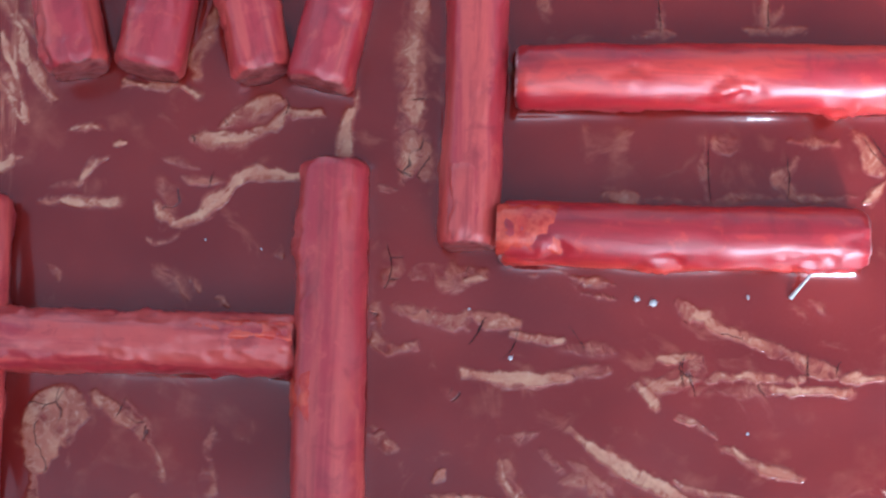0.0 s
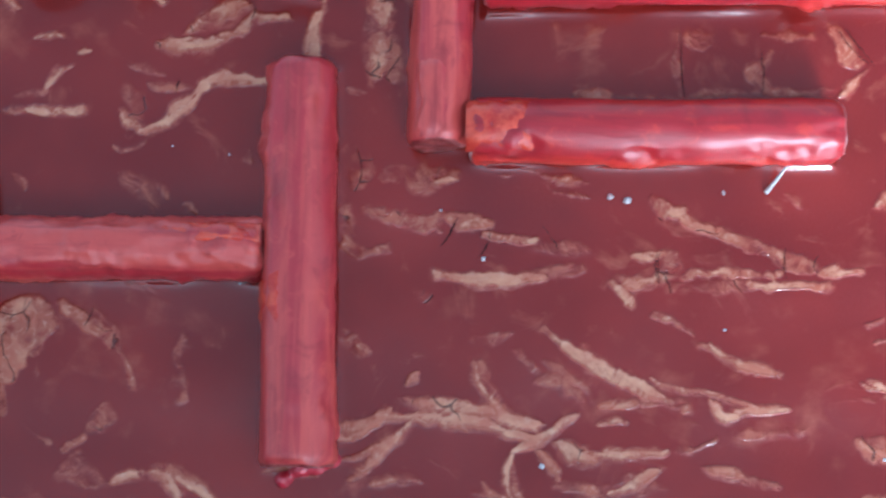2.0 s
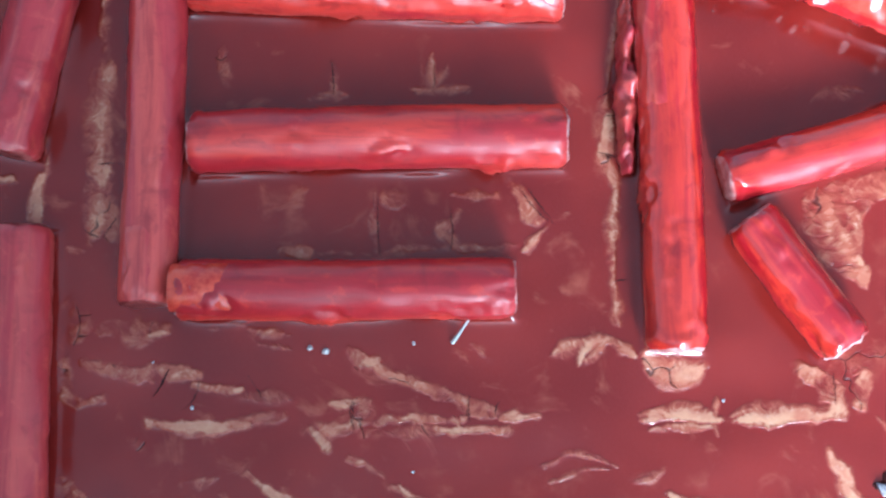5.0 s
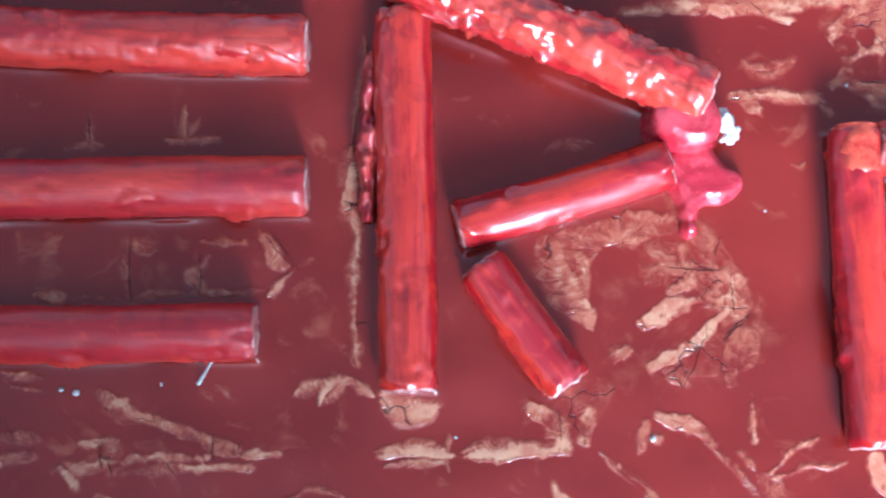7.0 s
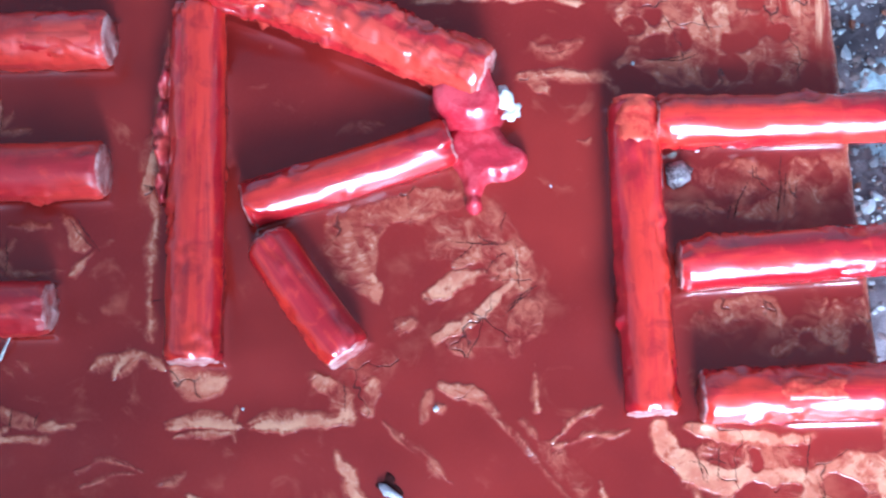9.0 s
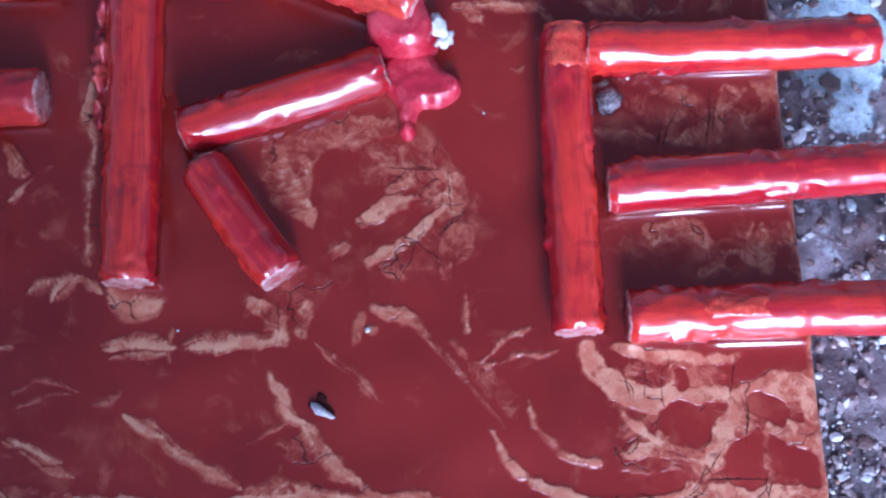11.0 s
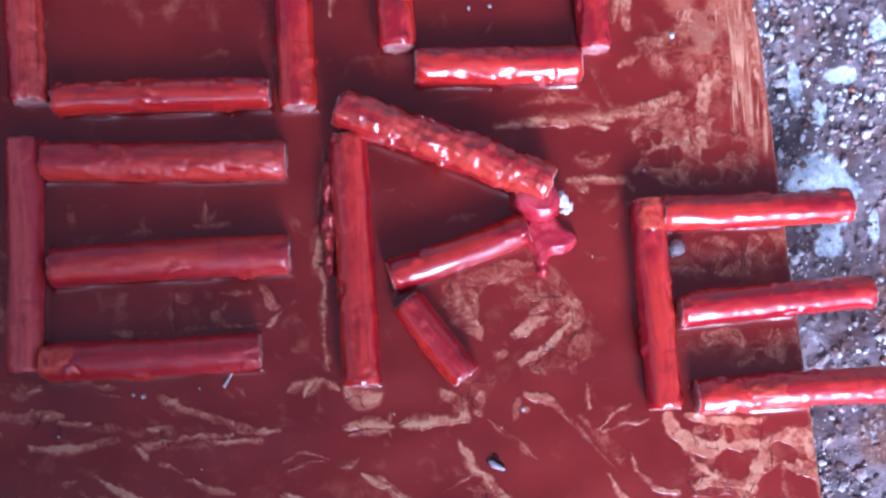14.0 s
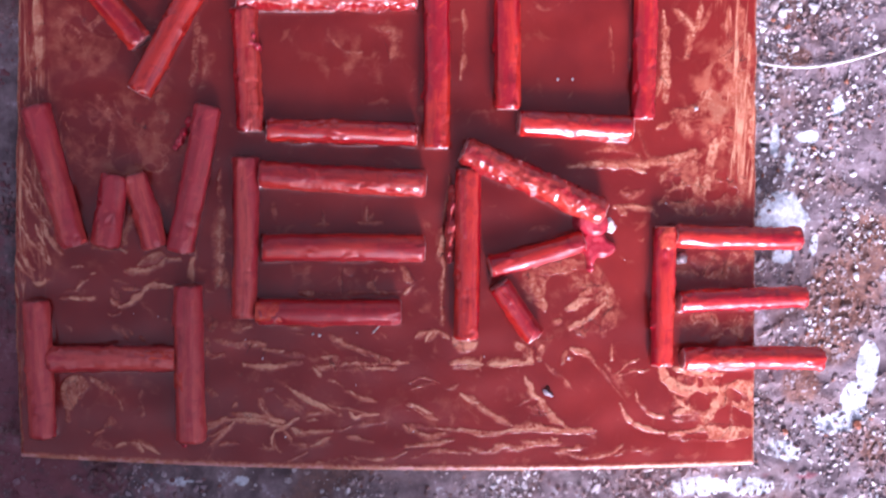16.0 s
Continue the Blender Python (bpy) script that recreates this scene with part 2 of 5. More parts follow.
# ---- building helpers ----
def link_mesh(name, mesh, material, parent=None, label="", matrix=None):
    ob = new(name, mesh)
    mesh.materials.append(material)
    if matrix is not None:
        ob.matrix_basis = matrix
    if parent is not None:
        ob.parent = parent
    if label:
        tagged(ob, label)
    return ob


def part(name, bm, material, parent, label="", matrix=None):
    mesh = bpy.data.meshes.new(name)
    bm.to_mesh(mesh)
    bm.free()
    for p in mesh.polygons:
        p.use_smooth = True
    return link_mesh(name, mesh, material, parent, label, matrix)


def mesh_from(name, verts, faces):
    mesh = bpy.data.meshes.new(name)
    mesh.from_pydata(verts, [], faces)
    mesh.update()
    for p in mesh.polygons:
        p.use_smooth = True
    return mesh


def thing(name, at, label, category, group=""):
    ob = new(name)
    ob.empty_display_size = 0.01
    ob.location = at
    return tagged(ob, label, category, group)


# ---- plan of the sticks: end, end, radius, facets, lumps ----
TOP = 0.0
LETTERS = []


def letter(kind, *sticks):
    LETTERS.append((kind, sticks))


letter("Y",
       ((0.0230, 0.2586), (0.0587, 0.2186), 0.0068, 0.5, 0.02, RED),
       ((0.0874, 0.2527), (0.0582, 0.1937), 0.0072, 0.3, 0.02, RED))
letter("O",
       ((0.1101, 0.2387), (0.1152, 0.1762), 0.0068, 0.3, 0.05, FLAKED),
       ((0.2090, 0.2528), (0.2124, 0.1715), 0.0072, 0.3, 0.03, RED),
       ((0.1065, 0.2444), (0.1986, 0.2487), 0.0068, 0.1, 0.1, FLAKED),
       ((0.1237, 0.1768), (0.2014, 0.1776), 0.0062, 0.1, 0.01, RED))
letter("U",
       ((0.2450, 0.2756), (0.2494, 0.1932), 0.0074, 0.2, 0.01, RED),
       ((0.3199, 0.2801), (0.3231, 0.1913), 0.0066, 0.2, 0.01, RED),
       ((0.2559, 0.1860), (0.3169, 0.1855), 0.0072, 0.1, 0.03, RED))
letter("W",
       ((0.0067, 0.1842), (0.0270, 0.1136), 0.0072, 0.5, 0.02, CRIMSON),
       ((0.0473, 0.1507), (0.0425, 0.1137), 0.0074, 0.5, 0.02, CRIMSON),
       ((0.0557, 0.1510), (0.0677, 0.1142), 0.0066, 0.5, 0.02, CRIMSON),
       ((0.0931, 0.1879), (0.0801, 0.1122), 0.0072, 0.5, 0.02, CRIMSON))
letter("E",
       ((0.1131, 0.1622), (0.1138, 0.0783), 0.0066, 0.4, 0.02, CRIMSON),
       ((0.1203, 0.1537), (0.2070, 0.1521), 0.0072, 0.1, 0.04, SATIN),
       ((0.1233, 0.1151), (0.2077, 0.1175), 0.0072, 0.1, 0.01, SATIN),
       ((0.1213, 0.0814), (0.1964, 0.0830), 0.0068, 0.1, 0.01, SATIN))
letter("R",
       ((0.2300, 0.1604), (0.2324, 0.0696), 0.007, 0.1, 0.01, RED),
       ((0.2267, 0.1705), (0.3030, 0.1394), 0.0074, 0.2, 0.11, FLAKED, 0.003),
       ((0.2441, 0.1084), (0.2940, 0.1242), 0.0062, 0.05, 0.01, RED),
       ((0.2492, 0.0990), (0.2698, 0.0713), 0.0064, 0.4, 0.02, RED))
letter("H",
       ((0.0079, 0.0842), (0.0121, 0.0126), 0.007, 0.5, 0.02, CRIMSON),
       ((0.0849, 0.0944), (0.0884, 0.0116), 0.0078, 0.5, 0.02, CRIMSON),
       ((0.0146, 0.0535), (0.0791, 0.0553), 0.0068, 0.2, 0.07, CRIMSON))
letter("E",
       ((0.3393, 0.1329), (0.3416, 0.0573), 0.0066, 0.3, 0.03, RED),
       ((0.3454, 0.1285), (0.4160, 0.1297), 0.0064, 0.1, 0.02, RED),
       ((0.3495, 0.0923), (0.4211, 0.0972), 0.0064, 0.1, 0.02, RED),
       ((0.3535, 0.0606), (0.4333, 0.0626), 0.0066, 0.1, 0.03, RED))
ALL_STICKS = [s for _, sticks in LETTERS for s in sticks]


def board_left(y):
    return -0.0005 - 0.0040 * min(1, max(0, y / 0.09)) + 0.0015 * max(0, (y - 0.1) / 0.2)


def board_right(y):
    return 0.4005 - 0.0165 * max(0, y) / 0.27


def board_bottom(x):
    return -0.0055 * math.sin(math.pi * min(1, max(0, x / 0.4))) ** 0.8


BOARD_TOP_Y, BOARD_THICK = 0.300, 0.016

# ---- plan of the paint: ridges of dried filler that show through the pools ----
RIDGES = []


def ridge(x0, y0, x1, y1, bend, width, strength=1.0):
    """A ridge from point to point in millimetres; bend: how far its middle bows to its left."""
    RIDGES.append((x0, y0, x1, y1, bend, width, strength))


ridge(226.8, 66.8, 238.2, 64.8, -3.0, 5.5, 0.9)
ridge(241.6, 59.2, 243.0, 51.4, 0.0, 1.5, 0.6)
ridge(219.9, 157.3, 217.6, 130.1, 1.3, 1.5, 0.6)
ridge(-7.5, 109.9, 4.3, 95.4, -0.3, 1.7)
ridge(-0.5, 110.7, 5.8, 99.3, -1.4, 1.5, 0.9)
ridge(7.2, 111.0, 13.8, 102.1, -0.1, 1.5, 0.9)
ridge(-6.8, 97.6, -2.1, 83.7, 0.8, 1.9, 0.9)
ridge(5.2, 92.8, 11.4, 94.3, -1.4, 1.9)
ridge(-4.3, 110.6, 2.9, 103.0, 0.5, 1.5, 0.8)
ridge(9.4, 123.2, 20.1, 108.4, -2.0, 1.5, 0.9)
ridge(5.5, 123.0, 14.2, 102.3, 0.4, 1.5, 0.9)
ridge(100.5, 94.1, 102.1, 110.8, -0.1, 4.4, 0.95)
ridge(100.2, 110.7, 101.5, 134.2, -0.1, 4.9, 0.8)
ridge(86.7, 96.1, 88.2, 112.9, 0.8, 2.0)
ridge(95.6, 17.0, 105.9, 22.0, -1.3, 1.9)
ridge(109.3, 25.6, 131.7, 22.9, 0.1, 3.1)
ridge(123.8, 33.1, 136.3, 21.9, -3.4, 2.6)
ridge(141.8, 38.3, 162.8, 28.0, -0.8, 2.1)
ridge(131.3, 15.4, 143.3, 23.3, 0.2, 1.9)
ridge(131.3, 14.2, 132.1, 6.3, -0.9, 1.7)
ridge(140.5, 17.4, 147.5, 14.3, -0.3, 3.1)
ridge(148.0, 15.4, 163.4, 17.1, -0.6, 1.9)
ridge(151.6, 8.7, 161.8, 13.1, -0.5, 1.7)
ridge(148.5, 21.2, 154.8, 22.5, -0.2, 1.5, 0.8)
ridge(149.0, 25.2, 162.8, 26.3, -0.3, 1.9, 0.6)
ridge(101.7, 10.9, 107.3, 16.8, 0.0, 2.1)
ridge(98.3, 8.4, 102.3, 11.5, 0.1, 2.6, 0.7)
ridge(103.0, 7.5, 112.4, 7.8, 0.6, 1.9, 0.8)
ridge(91.2, 9.3, 80.6, 10.1, -0.9, 1.7, 0.7)
ridge(137.3, 29.4, 144.3, 26.8, 1.2, 2.6, 0.6)
ridge(136.5, 15.6, 141.2, 10.0, 0.5, 1.9, 0.7)
ridge(109.2, 29.1, 110.9, 30.9, 0.0, 1.5, 0.7)
ridge(94.6, 37.4, 100.6, 35.3, 0.1, 2.4, 0.5)
ridge(125.1, 8.9, 130.9, 6.3, -1.0, 1.9, 0.6)
ridge(171.9, 39.3, 184.0, 32.7, -0.7, 1.7)
ridge(132.7, 74.6, 145.8, 72.5, 0.1, 1.9, 0.5)
ridge(202.9, 44.3, 207.3, 45.0, 0.3, 1.7, 0.5)
ridge(171.4, 26.0, 176.6, 23.9, -0.9, 1.7)
ridge(176.6, 24.4, 188.0, 26.0, -0.0, 1.5, 0.8)
ridge(202.7, 31.6, 207.0, 30.0, -0.2, 1.7, 0.8)
ridge(24.0, 85.2, 35.9, 84.9, -0.4, 1.9)
ridge(18.9, 84.8, 24.0, 85.0, 0.1, 1.7, 0.6)
ridge(27.3, 91.0, 32.6, 95.2, 0.6, 1.5)
ridge(24.5, 101.2, 30.2, 101.6, 0.8, 1.5)
ridge(34.2, 98.6, 36.7, 98.9, 0.1, 1.7)
ridge(20.5, 89.0, 27.3, 90.4, 0.1, 2.1, 0.5)
ridge(53.0, 101.1, 66.7, 102.6, -1.2, 3.1)
ridge(66.7, 102.6, 78.9, 107.3, 1.8, 1.9)
ridge(59.0, 104.4, 71.2, 109.8, 1.7, 3.6, 0.8)
ridge(85.0, 97.2, 86.3, 108.7, 0.7, 2.4)
ridge(61.1, 91.7, 75.9, 93.0, 1.9, 1.5)
ridge(49.3, 82.0, 61.2, 90.4, -1.9, 1.7)
ridge(44.7, 85.0, 50.0, 81.4, -0.4, 2.9, 0.7)
ridge(44.0, 77.5, 50.7, 79.5, -1.1, 1.7, 0.7)
ridge(50.5, 90.9, 58.6, 91.0, -0.4, 1.9, 0.5)
ridge(45.8, 95.2, 53.5, 93.5, -0.3, 2.1, 0.4)
ridge(98.2, 91.2, 93.3, 91.7, -0.2, 1.7, 0.5)
ridge(107.5, 72.8, 115.2, 71.7, -1.8, 4.8, 0.55)
ridge(46.3, 71.3, 53.0, 64.0, 0.9, 4.8, 0.4)
ridge(53.9, 69.6, 56.5, 66.6, -0.2, 1.5, 0.5)
ridge(60.3, 65.5, 62.9, 63.7, 0.6, 1.5, 0.6)
ridge(22.7, 70.7, 25.4, 67.7, 0.7, 1.9, 0.6)
ridge(73.1, 77.5, 73.9, 75.1, 0.3, 1.7, 0.5)
ridge(48.7, 6.0, 63.2, 3.7, 3.7, 1.9)
ridge(60.4, 9.9, 66.0, 6.1, -0.9, 1.5, 0.7)
ridge(36.6, 7.3, 46.3, 6.5, 1.6, 4.8, 0.5)
ridge(206.4, 69.2, 213.6, 71.1, 0.6, 2.9, 0.7)
ridge(211.8, 66.9, 218.4, 71.2, 1.6, 2.0)
ridge(219.6, 71.2, 224.0, 67.9, -0.4, 1.5)
ridge(225.2, 55.0, 238.2, 57.0, 0.0, 1.7)
ridge(203.7, 43.4, 220.2, 43.1, 2.4, 1.5, 0.6)
ridge(223.6, 40.8, 230.7, 43.3, -1.1, 2.7, 0.6)
ridge(231.7, 37.4, 240.6, 31.8, -0.6, 2.2)
ridge(204.1, 32.3, 216.3, 27.3, -0.6, 2.2, 0.9)
ridge(153.4, 136.3, 154.5, 128.5, 0.0, 1.5, 0.6)
ridge(150.4, 129.2, 157.2, 128.1, -0.1, 1.6, 0.5)
ridge(176.7, 138.0, 177.7, 129.5, 0.1, 1.5, 0.7)
ridge(173.6, 130.2, 185.2, 131.0, -0.7, 1.9, 0.7)
ridge(180.3, 134.5, 177.7, 129.5, 0.2, 2.2, 0.5)
ridge(217.9, 128.6, 217.9, 114.6, -0.8, 3.3, 0.8)
ridge(218.6, 113.2, 220.0, 109.1, -0.2, 2.5, 0.6)
ridge(219.8, 106.3, 220.1, 85.8, -0.6, 2.2, 0.7)
ridge(220.1, 84.4, 220.2, 75.7, 0.0, 2.2, 0.7)
ridge(247.0, 54.0, 269.7, 56.2, -0.2, 2.7)
ridge(245.7, 55.3, 259.0, 56.7, 0.7, 1.9, 0.6)
ridge(226.4, 53.9, 243.0, 54.6, 1.0, 2.2, 0.9)
ridge(277.8, 55.6, 287.0, 46.4, -0.0, 1.5, 0.5)
ridge(303.3, 58.4, 313.8, 46.6, -0.3, 1.5, 0.5)
ridge(284.6, 163.5, 327.1, 162.7, 2.2, 3.3, 0.8)
ridge(312.3, 142.1, 333.5, 141.7, 0.4, 3.6, 0.6)
ridge(315.4, 151.5, 325.3, 150.2, -1.5, 3.3, 0.5)
ridge(264.6, 127.9, 277.2, 130.1, 1.6, 2.7, 0.4)
ridge(311.7, 143.7, 334.5, 141.8, 1.5, 2.5, 0.7)
ridge(325.7, 126.2, 328.5, 126.5, -0.6, 1.5, 0.7)
ridge(346.8, 108.8, 360.0, 107.7, 0.4, 4.3, 0.6)
ridge(365.8, 119.4, 374.5, 107.4, 4.2, 4.3, 0.5)
ridge(377.5, 113.6, 395.0, 118.8, 2.2, 7.2, 0.65)
ridge(364.3, 107.1, 374.5, 109.7, -1.6, 3.5, 0.6)
ridge(351.1, 119.0, 359.9, 116.2, -0.0, 1.5, 0.5)
ridge(379.0, 118.3, 384.7, 107.7, 1.7, 3.5, 0.6)
ridge(360.1, 79.9, 374.3, 77.5, 1.7, 4.3, 0.6)
ridge(377.2, 77.6, 384.4, 85.2, -2.0, 2.0, 0.7)
ridge(378.6, 74.7, 394.3, 82.6, -0.5, 5.8, 0.6)
ridge(384.3, 76.4, 388.4, 72.2, -0.0, 1.5, 0.7)
ridge(374.3, 79.0, 380.0, 73.3, -0.5, 2.9, 0.6)
ridge(306.2, 57.5, 323.9, 35.5, -0.0, 1.5, 0.5)
ridge(302.1, 19.4, 309.1, 19.0, -0.4, 2.0, 0.5)
ridge(269.7, 44.6, 275.9, 36.4, -1.9, 2.6)
ridge(276.0, 35.0, 289.4, 23.0, -2.0, 2.6, 0.9)
ridge(236.1, 34.8, 261.3, 21.1, -0.8, 2.0, 0.8)
ridge(221.1, 18.8, 248.9, 17.1, -0.0, 1.7, 0.8)
ridge(239.2, 15.4, 257.3, 18.2, -1.1, 1.7, 0.6)
ridge(262.8, 20.5, 279.7, 19.8, 0.7, 2.6, 0.9)
ridge(279.7, 19.8, 302.7, 18.7, -1.0, 2.0, 0.8)
ridge(206.5, 28.7, 220.0, 23.6, -0.9, 1.5, 0.6)
ridge(205.3, 40.0, 218.1, 42.6, 1.2, 1.5, 0.5)
ridge(282.1, 53.0, 294.1, 41.3, -0.2, 1.5, 0.7)
ridge(269.2, 30.5, 280.6, 29.5, 0.0, 2.3, 0.4)
ridge(262.0, 31.6, 271.7, 36.2, -0.9, 1.5, 0.5)
ridge(266.2, 12.4, 277.5, 10.1, -0.0, 2.9, 0.6)
ridge(282.8, 14.5, 286.3, 14.3, -0.6, 1.7, 0.7)
ridge(228.0, 52.4, 241.7, 53.6, 0.7, 1.7, 0.8)
ridge(105.8, 21.1, 135.9, 18.4, 2.1, 2.4)
ridge(159.7, 31.2, 184.3, 25.3, 0.0, 1.5, 0.8)
ridge(170.9, 14.2, 184.8, 11.3, 0.2, 2.1, 0.7)
ridge(203.0, 19.4, 224.8, 16.5, -2.9, 3.1, 0.8)
ridge(246.7, 16.8, 294.0, 17.4, 1.6, 1.8)
ridge(203.4, 8.4, 228.1, 12.5, -1.3, 2.4, 0.7)
ridge(259.7, 5.9, 288.0, 11.0, 0.5, 3.1, 0.7)
ridge(291.4, 6.2, 323.3, 9.8, -5.1, 3.1, 0.7)
ridge(172.8, 3.3, 203.6, 5.2, -4.1, 1.8, 0.7)
ridge(136.5, -1.8, 149.9, 4.6, -1.1, 1.8, 0.6)
ridge(237.6, 8.8, 259.6, 9.0, -3.2, 3.1, 0.6)
ridge(49.9, 6.5, 70.6, 2.1, 3.4, 2.4, 0.9)
ridge(97.0, 13.3, 111.8, 22.7, -2.1, 1.8, 0.7)
ridge(-2.1, 148.6, 16.7, 111.1, -1.3, 1.8, 0.8)
ridge(2.1, 153.1, 22.4, 114.3, -0.9, 1.8, 0.8)
ridge(-3.3, 128.1, 11.0, 108.0, -2.0, 1.8, 0.8)
ridge(-3.2, 116.4, 5.5, 93.1, 1.3, 2.4, 0.7)
ridge(-1.0, 200.6, 4.3, 232.3, -3.0, 3.7, 0.6)
ridge(15.5, 230.0, 29.8, 207.8, 5.2, 3.1, 0.5)
ridge(18.8, 181.4, 33.4, 152.8, -7.7, 1.8, 0.5)
ridge(35.7, 190.8, 41.8, 159.0, 4.9, 3.7, 0.45)
ridge(58.9, 171.4, 73.0, 183.7, -4.9, 3.1, 0.5)
ridge(56.2, 156.6, 73.3, 166.1, -9.1, 2.4, 0.5)
ridge(86.6, 225.0, 87.2, 196.0, 4.3, 4.9, 0.5)
ridge(99.7, 155.3, 99.6, 95.6, -0.7, 2.4, 0.5)
ridge(153.4, 231.2, 171.5, 218.9, -5.3, 3.1, 0.45)
ridge(177.0, 232.4, 186.4, 218.1, 6.1, 7.4, 0.45)
ridge(304.0, 241.7, 307.0, 214.8, 0.7, 2.4, 0.5)
ridge(333.1, 249.2, 332.7, 203.9, 1.9, 3.1, 0.8)
ridge(340.9, 249.6, 346.9, 228.8, 6.3, 4.9, 0.7)
ridge(353.1, 256.3, 348.3, 231.9, 0.8, 2.4, 0.6)
ridge(344.4, 192.2, 362.3, 211.3, -2.2, 6.1, 0.6)
ridge(344.3, 195.2, 367.0, 187.0, -4.8, 7.4, 0.5)
ridge(358.8, 165.1, 370.4, 184.0, -0.9, 4.9, 0.7)
ridge(298.8, 165.9, 345.9, 167.7, -0.6, 4.3, 0.8)
ridge(295.3, 171.9, 323.6, 171.4, 2.4, 4.9, 0.5)
ridge(339.6, 167.4, 364.4, 177.6, -2.9, 3.1, 0.6)
ridge(322.8, 185.2, 328.4, 170.1, 0.3, 2.4, 0.6)
ridge(370.6, 181.0, 375.4, 156.4, 4.4, 4.9, 0.4)
ridge(224.4, 243.6, 224.4, 208.0, 0.8, 2.4, 0.6)


# ---- plan of the broader patches, laid one over the other; strength 0 is a pool that covers them again ----
STROKES = []


def stroke(width, strength, *places):
    """A band of bare filler through places in millimetres."""
    STROKES.append((width * 0.001, strength, [(a * 0.001, b * 0.001) for a, b in zip(places[::2], places[1::2])]))


stroke(17.8, 0.34, 271.8, 104.0, 300.0, 103.4, 309.2, 91.6)
stroke(13.0, 0.32, 299.6, 77.8, 311.1, 81.1, 312.2, 91.7)
stroke(11.6, 0.3, 268.6, 61.9, 276.8, 69.5)
stroke(20.8, 0.36, 357.4, 29.9, 372.7, 34.7, 390.6, 36.8)
stroke(12.4, 0.42, 353.4, 18.8, 373.9, 19.0, 397.2, 22.0)
stroke(8.8, 0.34, 357.0, 116.1, 374.5, 113.5, 395.0, 118.8)
stroke(5.8, 0.5, 380.4, 118.4, 394.9, 115.7)
stroke(8.6, 0.34, 354.3, 79.7, 374.3, 81.9, 394.3, 81.1)
stroke(4.3, 0.65, 372.9, 73.1, 377.1, 73.9)
stroke(3.4, 0.6, 387.2, 83.8, 391.4, 81.0)
stroke(4.3, 0.5, 360.0, 83.6, 368.6, 83.2)
stroke(2.9, 0.55, 364.3, 107.1, 374.5, 105.9)
stroke(7.1, 0, 375.8, 82.7, 380.0, 81.4)
stroke(4.4, 0, 386.2, 117.0, 386.9, 115.5)
stroke(4.3, 0, 389.9, 75.9, 392.8, 76.7)
stroke(8.3, 0.75, 379.6, 41.9, 388.0, 45.0, 397.7, 44.0)
stroke(6.9, 0.8, 378.2, 37.7, 375.4, 33.4, 374.0, 27.8)
stroke(6.9, 0.8, 387.9, 35.3, 394.7, 32.8, 397.5, 35.7)
stroke(6.9, 0.8, 396.4, 46.8, 398.1, 33.0, 398.7, 27.5)
stroke(3.4, 0.7, 385.1, 32.4, 385.6, 22.9)
stroke(6.8, 0.75, 373.9, 16.9, 387.6, 16.8, 398.5, 19.3)
# Lower-right arc: pale filler, with its white sheen put into the colour.
stroke(6.4, 1, 343.9, 54.6, 345.4, 49.0, 350.4, 44.3, 357.4, 42.1, 365.7, 41.6, 375.5, 43.4)
stroke(7.0, 0.5, 354.5, 48.0, 365.7, 48.4, 375.5, 47.4)
stroke(3.1, 1, 350.3, 54.2, 360.1, 51.7, 372.8, 51.8, 378.3, 52.0)
stroke(3.1, 0.85, 351.8, 37.3, 358.8, 33.4, 367.1, 28.9, 372.6, 27.8)
stroke(2.8, 0.8, 367.1, 39.3, 361.6, 34.2, 358.8, 32.0)
stroke(4.2, 0.85, 358.8, 32.0, 353.3, 28.4)
stroke(4.8, 0.7, 358.8, 30.7, 368.5, 28.3, 371.2, 25.0)
stroke(4.1, 0.8, 374.0, 29.2, 380.3, 35.0, 382.4, 40.6)
stroke(4.4, 0.9, 350.6, 17.3, 360.2, 18.4, 368.5, 20.8, 380.8, 20.6, 390.3, 20.3, 398.5, 21.4)
stroke(8.3, 0, 365.0, 37.8, 369.2, 35.2)
stroke(6.2, 0, 384.5, 40.7, 387.9, 39.2)
stroke(8.3, 0, 380.2, 28.8, 380.8, 24.7)
stroke(7.5, 0, 390.5, 27.2, 395.9, 24.9)
stroke(5.0, 0, 349.2, 22.0, 363.0, 22.2)
stroke(3.4, 0, 360.2, 16.0, 371.2, 16.2)
stroke(4.2, 0, 365.7, 47.0, 366.4, 46.3)
stroke(1.1, 0.9, 353.1, 47.9, 354.6, 44.4, 359.5, 42.8, 363.2, 46.2, 363.6, 49.7)
# Outer arcs: pale filler as well, their sheen painted in.
stroke(2.2, 1, 321.2, 33.3, 325.6, 25.8, 332.6, 20.6, 341.0, 18.9, 347.9, 17.9)
stroke(2.0, 0.8, 329.4, 41.3, 330.9, 35.1, 336.6, 29.8, 346.4, 26.0)
stroke(1.1, 0.9, 318.5, 50.8, 323.3, 56.0, 329.7, 59.1)
stroke(1.1, 0.6, 318.6, 49.4, 326.3, 51.8, 336.2, 53.4)
stroke(5.7, 0.35, 316.5, 49.3, 326.6, 41.2)
stroke(2.0, 0.35, 310.5, 56.2, 318.0, 46.5, 326.7, 37.0)
stroke(8.9, 0.6, 265.8, 104.6, 267.9, 96.2, 272.7, 88.8)
stroke(8.2, 0.55, 274.6, 107.2, 286.4, 109.9, 298.2, 111.1)
stroke(4.4, 0.6, 273.7, 102.6, 274.0, 91.9)
